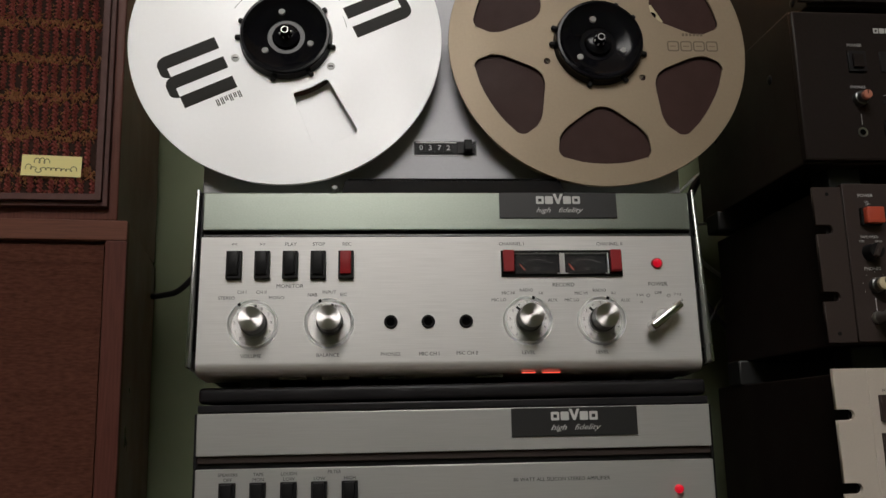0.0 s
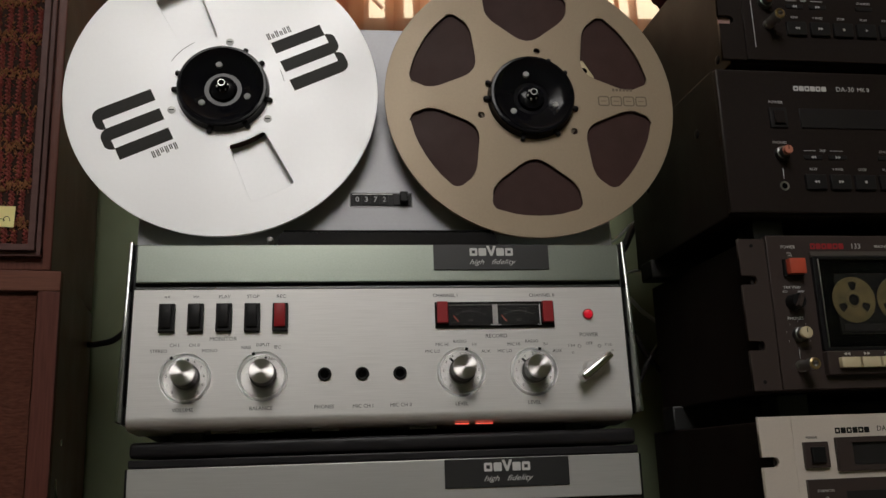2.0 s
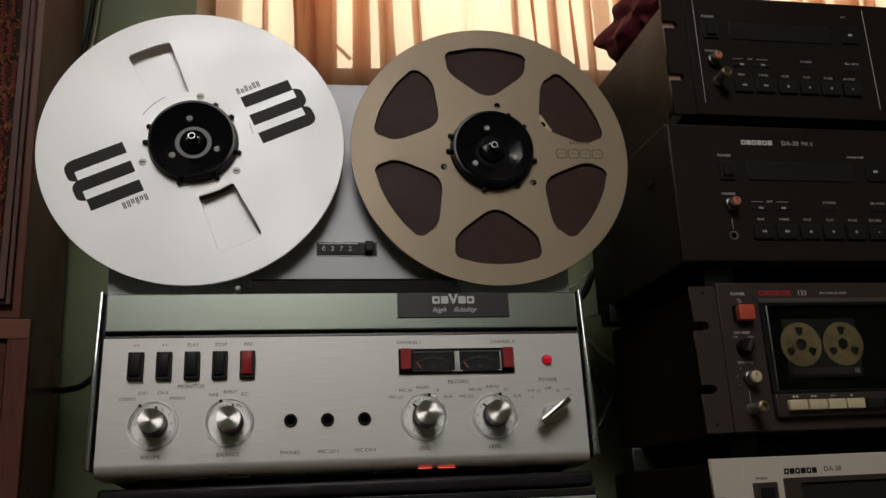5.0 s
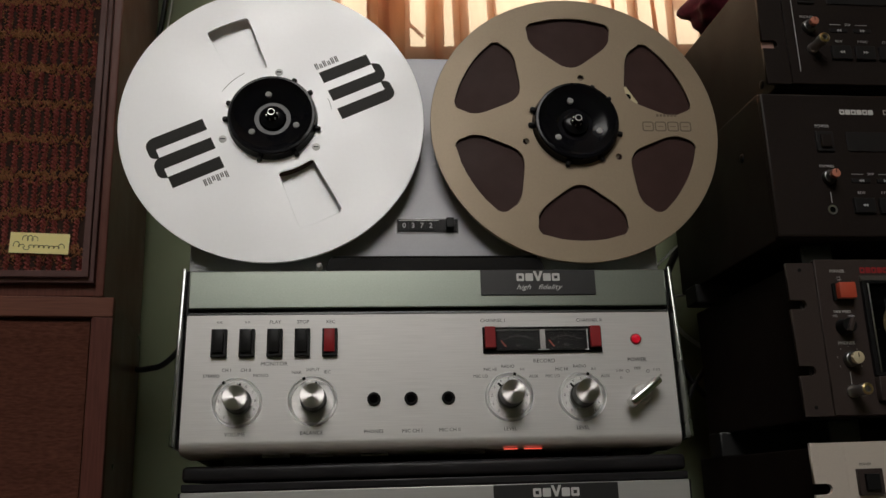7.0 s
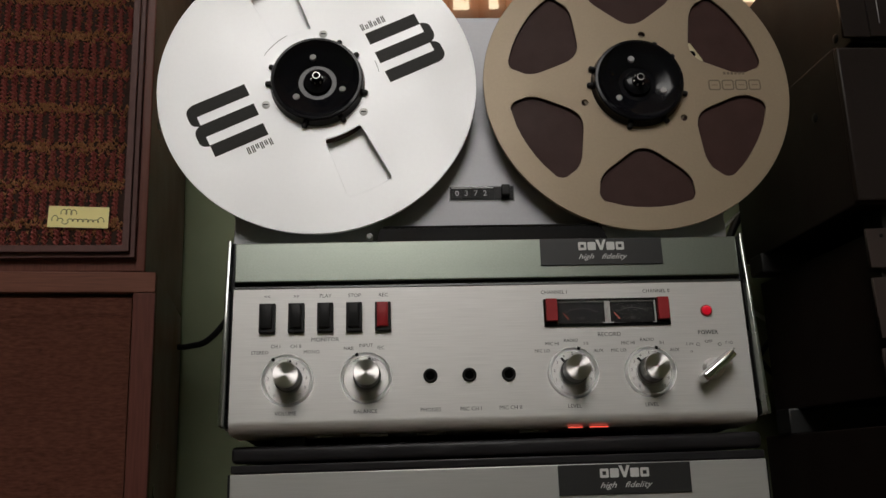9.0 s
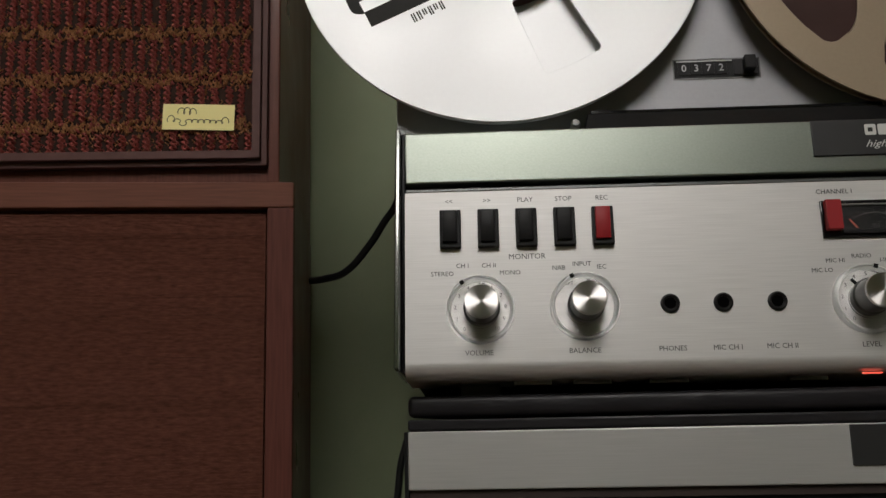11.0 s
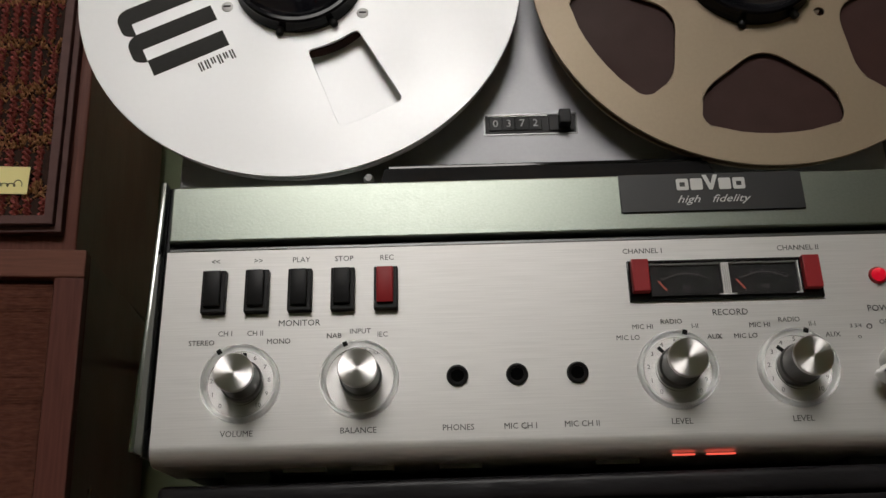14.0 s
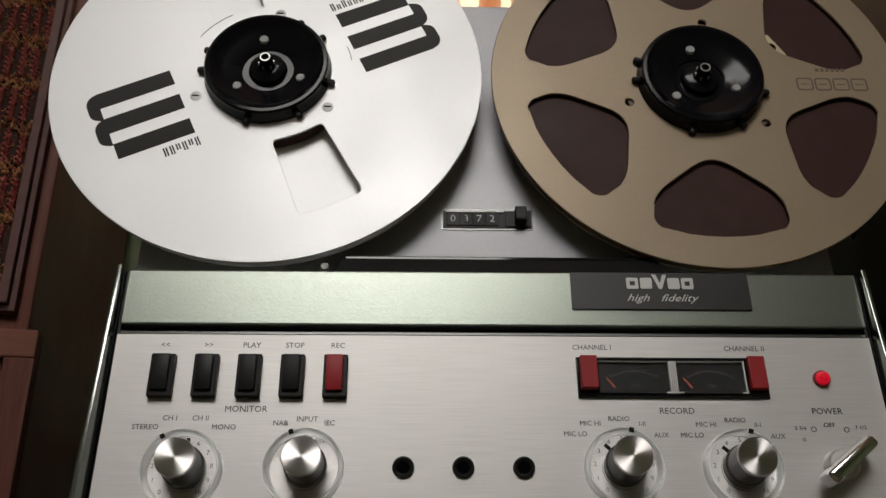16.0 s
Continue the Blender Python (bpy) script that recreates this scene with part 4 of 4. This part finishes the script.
def phones_knob(parent, x, z, cap, n=28):
    k = lathe("phones_knob", [(0, 0), (0.0066, 0), (0.0062, -0.006), (0.0052, -0.0065), (0.0048, -0.011), (0.0, -0.011)], x, z, KNOB, parent, n, "dark knob with coloured cap")
    q = 1.25 if cap is CREAM else 1.0
    lathe("knob_cap", [(0, -0.0111), (0.0042 * q, -0.0111), (0.0041 * q, -0.0145), (0.0034 * q, -0.015), (0, -0.015)], 0, 0, cap, k, n)
    box("cap_line", -0.0003, 0.0003, -0.0153, -0.0149, 0.0, 0.0038, INK, k)
    return k


def plug(parent, x, z):
    p = lathe("jack_plug", [(0, 0.0), (0.0052, 0.0), (0.0052, -0.004), (0.0044, -0.005), (0.0044, -0.016), (0.0052, -0.0165), (0.0052, -0.023), (0.0042, -0.024), (0.0024, -0.024), (0.0024, -0.02), (0, -0.02)], x, z, STEEL, parent, 24, "metal jack adapter")
    lathe("plug_ring", [(0.0026, -0.0242), (0.0040, -0.0244), (0.0050, -0.0236)], 0, 0, BRASS, p, 24, "brass plug ring")
    return p


def rack_ear(parent, x0, x1, z0, z1, mat, slots, y0=0.0, thick=0.004):
    """A flange with open slots cut in from its outer edge."""
    line = [(x0, z1), (x1, z1), (x1, z0), (x0, z0)]
    for zc in sorted(slots):
        r = 0.0041
        line += [(x0, zc - r), (x0 + 0.0105, zc - r)]
        line += [(x0 + 0.0105 + r * math.sin(radians(a)), zc - r * math.cos(radians(a))) for a in range(15, 180, 15)]
        line += [(x0 + 0.0105, zc + r), (x0, zc + r)]
    return flat_part("rack_ear", [line[::-1]], y0, thick, mat, parent, 0.0003, "slotted rack flange")


def transport_key(parent, x, z, w, h, mat, symbol, sym_mat=None, deep=0.004):
    k = box("transport_key", x - w / 2, x + w / 2, -deep, 0.001, z - h / 2, z + h / 2, mat, parent, 0.0006)
    s = 0.0021
    y = -deep - 0.0003
    ink = sym_mat or PALEINK
    tri = lambda cx, d: [(cx - d * s * 0.6, z + s * 0.7), (cx - d * s * 0.6, z - s * 0.7), (cx + d * s * 0.6, z)]
    shapes = {"rew": [tri(x - s * 0.6, -1), tri(x + s * 0.6, -1)], "ff": [tri(x - s * 0.6, 1), tri(x + s * 0.6, 1)], "play": [tri(x, 1)], "stop": [rounded(x - s * 0.55, x + s * 0.55, z - s * 0.55, z + s * 0.55, 0.0001, 1)],
              "pause": [rounded(x - s * 0.6, x - s * 0.15, z - s * 0.6, z + s * 0.6, 0.0001, 1), rounded(x + s * 0.15, x + s * 0.6, z - s * 0.6, z + s * 0.6, 0.0001, 1)], "rec": [circle(x, z, s * 0.35, 12)]}
    for line in shapes.get(symbol, []):
        flat_part("symbol", [line], y, 0.0002, ink, k)
    return k


def dat_face(r, face, z, rack):
    """The controls that the two black digital recorders share; z is that of the key row."""
    f = face
    pb = box("power_button", 0.0475, 0.0645, -0.003, 0.001, z + 0.0515, z + 0.071, KEYM, r, 0.0008)
    box("button_face", 0.0510, 0.0610, -0.0055, -0.003, z + 0.0550, z + 0.0672, SATIN, pb, 0.0006)
    lettering("POWER", 0.0555, z + 0.0765, 0.0040, PALEINK, f, -0.001)
    box("display", 0.0775, 0.1905, -0.0022, 0.002, z + 0.0520, z + 0.0710, SCREEN, r, 0.0004, "dark unlit display")
    e = box("eject_key", 0.2040, 0.2240, -0.003, 0.001, z + 0.0530, z + 0.0735, KEYM, r, 0.0006)
    flat_part("symbol", [rounded(0.2115, 0.2165, z + 0.0615, z + 0.0640, 0.0008, 2)], -0.0033, 0.0002, PALEINK, e)
    lettering("PHONES", 0.0545, z + 0.0375, 0.0037, PALEINK, f, -0.001)
    phones_knob(r, 0.0545, z + 0.0265, PEACH)
    if not rack:
        box("print_line", 0.0541, 0.0546, -0.0014, -0.001, z + 0.0030, z + 0.0130, PALEINK, f)
        j = lathe("phones_socket", [(0.0028, 0.0), (0.0028, -0.0015), (0.0044, -0.0016), (0.0046, 0.0)], 0.0540, z - 0.0035, STEEL, r, 24, "steel ringed socket")
        lathe("socket_hole", [(0, -0.0012), (0.0029, -0.0012)], 0, 0, HOLE, j, 20)
    else:
        plug(r, 0.0560, z + 0.0040)
    for x0, x1 in ((0.077, 0.0885), (0.103, 0.1155)):
        box("print_line", x0, x1, -0.0014, -0.001, z + 0.0300, z + 0.0304, PALEINK, f)
    lettering("SKIP", 0.0957, z + 0.0303, 0.0033, PALEINK, f, -0.001)
    for x, sym in ((0.0852, "rew"), (0.1095, "ff")):
        transport_key(r, x, z + 0.0238, 0.0180, 0.0042, KEYM, sym, deep=0.002)
    transport_key(r, 0.1585, z + 0.0240, 0.0180, 0.0042, KEYM, "", deep=0.002)
    lettering("STANDBY", 0.1590, z + 0.0300, 0.0033, PALEINK, f, -0.001)
    transport_key(r, 0.2110, z + 0.0240, 0.0180, 0.0042, KEYM, "", deep=0.002)
    lettering("REC MUTE", 0.2110, z + 0.0300, 0.0033, PALEINK, f, -0.001)
    for k, (w, sym) in enumerate((("REW", "rew"), ("F FWD", "ff"), ("STOP", "stop"), ("PLAY", "play"), ("PAUSE", "pause"), ("RECORD", "rec"))):
        x = 0.0840 + 0.0242 * k
        transport_key(r, x, z, 0.0198, 0.0140, KEYM, sym)
        lettering(w, x, z + 0.0125, 0.0035, PALEINK, f, -0.001)


def shell(r, x0, x1, z0, z1, depth, screws=()):
    box("shell", x0, x1, 0.006, depth, z0, z1, SATIN, r, 0.0015, "black metal shell")
    for y, z in screws:
        s = bmesh.new()
        bmesh.ops.create_uvsphere(s, u_segments=14, v_segments=8, radius=0.0045, matrix=Matrix.Translation((x0, y, z)) @ Matrix.Diagonal((0.4, 1, 1, 1)))
        part("screw", s, BLACK, r, smooth=True)


def pads(r, x0, x1, z0, z1, y0, y1):
    for x in (x0, x1 - 0.03):
        box("foot", x, x + 0.03, y0, y0 + 0.03, z0, z1, RUBBER, r, 0.002)
    # added black bar that blocks the bright wall behind the gap between units
    box("rear_gap_block", x0 - 0.034, x1, y1 - 0.03, y1, z0, z1, RUBBER, r, 0.002)


def multitrack():
    b = 1.04
    r = thing("digital_multitrack", pose(RX, RY, b, 0, 0, RYAW), "beige rack digital multitrack recorder at the bottom of the stack", "recorder", "stacked recorders")
    z = lambda v: v - b
    shell(r, 0.014, 0.468, z(1.062), z(1.2440), 0.26)
    pads(r, 0.04, 0.44, 0.0, z(1.0635), 0.03, 0.24)
    rack_ear(r, 0.0015, 0.0305, z(1.070), z(1.2470), BEIGE, (z(1.2105), z(1.1535), z(1.1000)), 0.0)
    face = box("front_panel", 0.0305, 0.4825, 0.0, 0.006, z(1.070), z(1.2470), BEIGE, r, 0.0004, "beige painted front panel")
    brand_blocks(0.0845, z(1.2340), 0.0320, 0.0048, INK, face, 0.0, 6)
    lettering("DA-38", 0.1155, z(1.2345), 0.0062, INK, face)
    lettering("POWER", 0.0470, z(1.2290), 0.0030, GREYINK, face)
    p = box("power_button", 0.0378, 0.0595, -0.0035, 0.001, z(1.2045), z(1.2255), TAUPE, r, 0.0006, "grey power button")
    box("button_face", 0.0425, 0.0548, -0.0065, -0.0035, z(1.2085), z(1.2215), BLACK, p, 0.0008)
    slot = flat_part("tape_door", [rounded(0.0668, 0.2600, z(1.2010), z(1.2285), 0.001, 2), rounded(0.0815, 0.2450, z(1.2060), z(1.2238), 0.001, 2)], -0.003, 0.0045, TAUPE, r, 0.0005, "grey tape door frame")
    box("door_window", 0.0815, 0.2450, -0.0005, 0.001, z(1.2060), z(1.2238), SCREEN, slot, 0.0)
    pan = box("display_panel", 0.0372, 0.2650, -0.0022, 0.001, z(1.1150), z(1.1955), TAUPE, r, 0.0006, "brown grey display panel")
    lettering("FORMAT/Fs", 0.0528, z(1.1862), 0.0030, WHITEINK, pan, -0.0022)
    lettering("DIGITAL IN", 0.0528, z(1.1700), 0.0030, WHITEINK, pan, -0.0022)
    for zz in (1.1802, 1.1640):
        lathe("indicator", [(0, -0.0035), (0.0013, -0.0033), (0.0016, -0.0022), (0, -0.0022)], 0.0530, z(zz), PALEINK, pan, 14)
    box("screen", 0.0704, 0.2600, -0.0030, -0.0022, z(1.1300), z(1.1855), SCREEN, pan, 0.0)


def cassette_deck():
    b = 1.2440
    r = thing("cassette_deck", pose(RX + 0.004, RY + 0.015, b + 0.0023, 0, 0, RYAW), "dark brown-grey rack cassette recorder with amber cassette", "recorder", "stacked recorders")
    z = lambda v: v - b
    shell(r, 0.016, 0.468, z(1.2655), z(1.4010), 0.23, ((0.02, z(1.295)),))
    pads(r, 0.04, 0.44, -0.0023, z(1.2665), 0.03, 0.21)
    rack_ear(r, 0.0045, 0.0300, z(1.2670), z(1.4000), TAUPE, (z(1.3630), z(1.3055)), 0.0)
    for zz, xx in ((1.3938, 0.0168), (1.2744, 0.0148)):
        lathe("ear_hole", [(0, -0.0004), (0.0016, -0.0004), (0.0018, 0.001)], xx, z(zz), INK, r, 14)
    face = box("front_panel", 0.0304, 0.4825, -0.001, 0.006, z(1.2670), z(1.4030), TAUPE, r, 0.0008, "brown grey front panel")
    y = -0.001
    lettering("POWER", 0.0508, z(1.3923), 0.0040, WHITEINK, face, y)
    lettering("ON", 0.0510, z(1.3868), 0.0024, PALEINK, face, y)
    lettering("OFF", 0.0520, z(1.3845), 0.0024, PALEINK, face, y)
    pb = box("power_button", 0.0435, 0.0612, -0.0045, 0.001, z(1.3655), z(1.3810), INK, r, 0.0004, "orange red power button")
    bm = add_box(bmesh.new(), 0.0450, 0.0605, -0.0115, -0.004, z(1.3665), z(1.3805), 0.0012)
    part("button_face", bm, ORANGE, pb, smooth=True)
    lettering("TAPE SPEED", 0.0500, z(1.3560), 0.0031, WHITEINK, face, y)
    lettering("STD", 0.0430, z(1.3522), 0.0026, PALEINK, face, y)
    lettering("HIGH", 0.0580, z(1.3522), 0.0026, PALEINK, face, y)
    k = lathe("speed_knob", [(0, -0.001), (0.0072, -0.001), (0.0068, -0.006), (0.0064, -0.012), (0, -0.012)], 0.0492, z(1.3425), BLACK, r, 32)
    box("knob_grip", -0.0018, 0.0018, -0.016, -0.011, -0.0062, 0.0062, TAUPE, k, 0.0008).rotation_euler = (0, radians(25), 0)
    lettering("PHONES", 0.0497, z(1.3285), 0.0040, WHITEINK, face, y)
    phones_knob(r, 0.0510, z(1.3145), CREAM)
    for a in range(-120, 121, 40):
        lettering("I", 0.0510 + 0.0115 * math.sin(radians(a)), z(1.3145) + 0.0115 * math.cos(radians(a)), 0.0022, PALEINK, face, y)
    box("print_line", 0.0490, 0.0494, -0.0014, -0.001, z(1.2930), z(1.3035), PALEINK, face)
    plug(r, 0.0490, z(1.2870))
    brand_blocks(0.0885, z(1.3931), 0.0330, 0.0052, REDINK, face, y, 6)
    lettering("133", 0.1165, z(1.3930), 0.0068, WHITEINK, face, y)
    lettering("MULTI-IMAGE SERIES", 0.1490, z(1.3928), 0.0031, WHITEINK, face, y)
    box("strip", 0.0700, 0.2600, -0.0035, 0.001, z(1.3835), z(1.3878), STRIPM, r, 0.0006)
    # cassette bay
    bay = flat_part("cassette_door", [rounded(0.0705, 0.2250, z(1.2995), z(1.3833), 0.0012, 2), rounded(0.0745, 0.2210, z(1.3025), z(1.3805), 0.001, 2)], -0.005, 0.006, BLACK, r, 0.0005, "black cassette door with clear window")
    box("bay_back", 0.0745, 0.2210, -0.0015, 0.0008, z(1.3025), z(1.3805), HOLE, bay)
    box("door_edge", 0.0748, 0.0756, -0.0062, -0.005, z(1.3025), z(1.3805), STEEL, bay, 0.0002, "pale metal door edge")
    box("door_window", 0.0745, 0.2210, -0.0046, -0.0042, z(1.3025), z(1.3805), SMOKE, bay)
    cas = thing("cassette", Matrix(), "amber cassette with two small tape reels", "cassette")
    cas.matrix_world = pose(RX + 0.004, RY + 0.015, b + 0.0023, 0, 0, RYAW)
    box("cassette_shell", 0.0905, 0.1660, -0.0022, -0.0016, z(1.3140), z(1.3680), BLACK, cas, 0.0006, "dark clear cassette shell")
    for cx in (0.1065, 0.1495):
        holes = [circle(cx, z(1.3442), 0.0052, 20)]
        for a in (90, 210, 330):
            poly = [(0.0085, -0.0022), (0.0155, -0.0045), (0.0165, 0.0), (0.0155, 0.0045), (0.0085, 0.0022)]
            holes.append([(cx + p, z(1.3442) + q) for p, q in turned(round_corners(poly, 0.0012, 2), a)])
        flat_part("small_reel", [circle(cx, z(1.3442), 0.0205, 48)] + holes, -0.0030, 0.0007, AMBER, cas, 0, "amber reel with dark cutouts")
        lathe("reel_boss", [(0.0052, -0.0034), (0.0066, -0.0034), (0.0072, -0.0031), (0.0072, -0.0028)], cx, z(1.3442), AMBER, cas, 24)
    box("cassette_window", 0.0935, 0.1620, -0.0028, -0.0022, z(1.3165), z(1.3225), SCREEN, cas, 0.0003)
    box("pale_tab", 0.1570, 0.1625, -0.0031, -0.0024, z(1.3170), z(1.3215), METERLINE, cas, 0.0002)
    # keys
    kp = box("key_plate", 0.0705, 0.2400, -0.0080, 0.001, z(1.2785), z(1.2990), TAUPE, r, 0.0012, "brown grey key plate")
    for n, sym in enumerate(("rew", "ff", "stop", "play")):
        x = 0.0890 + 0.0190 * n
        bm = add_box(bmesh.new(), x - 0.0086, x + 0.0086, -0.0135, -0.0078, z(1.2840), z(1.2930), 0.0008)
        part("transport_key", bm, CREAM, r, "cream plastic key", smooth=True)
        if sym == "stop":
            lettering("STOP", x, z(1.2962), 0.0024, WHITEINK, kp, -0.008)
        else:
            d = -1 if sym == "rew" else 1
            for dx in ((-0.0016, 0.0016) if sym != "play" else (0.0,)):
                flat_part("symbol", [[(x + dx - d * 0.0014, z(1.2975)), (x + dx - d * 0.0014, z(1.2949)), (x + dx + d * 0.0014, z(1.2962))]], -0.0083, 0.0002, WHITEINK, kp)
    for x in (0.1650, 0.1840):
        bm = add_box(bmesh.new(), x - 0.0086, x + 0.0086, -0.0135, -0.0078, z(1.2840), z(1.2930), 0.0008)
        part("transport_key", bm, SCREEN, r, "dark blue-grey key", smooth=True)


def lower_dat():
    b = 1.4020
    r = thing("digital_recorder", pose(RX + 0.0025, RY + 0.0085, b + 0.0018, 0, 0, RYAW), "black digital tape recorder resting on the cassette deck", "recorder", "stacked recorders")
    z = lambda v: v - b
    shell(r, 0.001, 0.45, z(1.4210), z(1.5620), 0.23, ((0.05, z(1.515)), (0.18, z(1.50))))
    pads(r, 0.03, 0.42, 0.0, z(1.4225), 0.02, 0.21)
    face = box("front_panel", 0.0, 0.451, -0.001, 0.006, z(1.4225), z(1.5595), SATIN, r, 0.002, "black front panel")
    brand_blocks(0.0915, z(1.5420), 0.0335, 0.0048, SILVERINK, face, -0.001, 6)
    lettering("DA-30", 0.1270, z(1.5420), 0.0068, SILVERINK, face, -0.001)
    lettering("MK II", 0.1455, z(1.5420), 0.0056, SILVERINK, face, -0.001)
    dat_face(r, face, z(1.4512), False)
    lettering("COMPACT DAT", 0.1960, z(1.5290), 0.0026, PALEINK, face, -0.001)


def upper_dat():
    b = 1.5605
    r = thing("digital_recorder", pose(RX + 0.0115, RY + 0.0215, b + 0.0088, 0, 0, RYAW), "black digital tape recorder with rack flanges on top of the stack", "recorder", "stacked recorders")
    z = lambda v: v - b
    shell(r, 0.017, 0.468, z(1.5665), z(1.7010), 0.28, ((0.03, z(1.582)),))
    pads(r, 0.04, 0.44, -0.0055, z(1.5675), 0.02, 0.26)
    rack_ear(r, 0.0070, 0.0310, z(1.5690), z(1.7020), SATIN, (z(1.6675), z(1.6095)), 0.0)
    for zz in (1.6675, 1.6095):
        box("slot_back", 0.0080, 0.0200, 0.0041, 0.0052, z(zz) - 0.0046, z(zz) + 0.0046, SLOTBACK, r)
    face = box("front_panel", 0.0312, 0.4825, -0.001, 0.006, z(1.5690), z(1.7020), SATIN, r, 0.0008, "black front panel")
    for x in (0.0405, 0.2344):
        box("print_line", x, x + 0.0006, -0.0014, -0.001, z(1.5815), z(1.6960), PALEINK, face)
    dat_face(r, face, z(1.6015), True)
    lettering("SYNC", 0.2110, z(1.6860), 0.0026, PALEINK, face, -0.001)


multitrack()
cassette_deck()
lower_dat()
upper_dat()


# ---- cloth on the stack ----
def maroon_cloth():
    bm = bmesh.new()
    bmesh.ops.create_icosphere(bm, subdivisions=5, radius=1.0)
    for v in bm.verts:
        p = v.co.copy()
        n1 = noise.noise(p * 2.1 + Vector((3, 1, 7)))
        n2 = noise.noise(p * 5.2 + Vector((1, 9, 2)))
        v.co = Vector((p.x * 0.058, p.y * 0.066, p.z * 0.05)) * (1 + 0.38 * n1 + 0.09 * n2)
        v.co.z = max(v.co.z, -0.047)
    ob = part("cloth", bm, MAROON, smooth=True)
    ob.matrix_world = pose(0.384, 0.15, 1.7495, 0, 0, 20)
    tagged(ob, "crumpled maroon velvet cloth on the top recorder", "cloth")


maroon_cloth()


# ---- cables ----
def cables():
    c = tube_mesh("cable", [(-0.42, 0.35, 1.37), (-0.345, 0.34, 1.371), (-0.308, 0.30, 1.366), (-0.287, 0.285, 1.369), (-0.262, 0.275, 1.392), (-0.248, 0.27, 1.411), (-0.238, 0.268, 1.424), (-0.215, 0.24, 1.46), (-0.17, 0.208, 1.47)], 0.0034, RUBBER)
    tagged(c, "black cable running from the tape deck behind the loudspeaker", "cable", "cables")
    c = tube_mesh("cable", [(-0.19, 0.245, 1.225), (-0.222, 0.25, 1.222), (-0.231, 0.25, 1.205), (-0.236, 0.25, 1.175), (-0.24, 0.25, 1.12), (-0.235, 0.255, 1.06), (-0.22, 0.255, 1.044)], 0.003, RUBBER)
    tagged(c, "black cable hanging beside the amplifier", "cable", "cables")
    hung = [(-0.31, 0.372, 2.05), (-0.327, 0.372, 1.93), (-0.336, 0.372, 1.84), (-0.352, 0.372, 1.75), (-0.364, 0.372, 1.68), (-0.355, 0.372, 1.62), (-0.38, 0.372, 1.57)]
    tagged(tube_mesh("cable", hung, 0.0032, RUBBER), "black cable hanging down the green wall", "cable", "cables")
    pale = [(x + 0.009, y, z) for x, y, z in hung[:4]] + [(-0.40, 0.372, 1.69)]
    tagged(tube_mesh("cable", pale, 0.0013, GREYCABLE), "thin pale cable hanging down the green wall", "cable", "cables")
    for start, a, b, r, mat, lab in (
            (1.43, (0.28, 1.467), (0.312, 1.492), 0.0016, GREYCABLE, "thin pale cable behind the tape deck"),
            (1.42, (0.29, 1.454), (0.312, 1.486), 0.0045, RUBBER, "thick black cable behind the tape deck"),
            (1.41, (0.291, 1.429), (0.31, 1.433), 0.0016, GREYCABLE, "thin pale cable behind the tape deck"),
            (1.40, (0.292, 1.405), (0.314, 1.383), 0.0024, GREYCABLE, "grey cable behind the tape deck"),
            (1.38, (0.291, 1.369), (0.314, 1.332), 0.003, RUBBER, "black cable behind the tape deck"),
            (1.27, (0.292, 1.293), (0.318, 1.331), 0.003, RUBBER, "black cable behind the tape deck")):
        d = (b[1] - a[1]) * 0.8
        pts = [(0.15, 0.21, start), (0.20, 0.265, (start + a[1]) / 2), (a[0], 0.28, a[1]), (b[0], 0.28, b[1]), (b[0] + 0.035, 0.29, b[1] + d), (b[0] + 0.09, 0.30, b[1] + d)]
        tagged(tube_mesh("cable", pts, r, mat), lab, "cable", "cables")


cables()
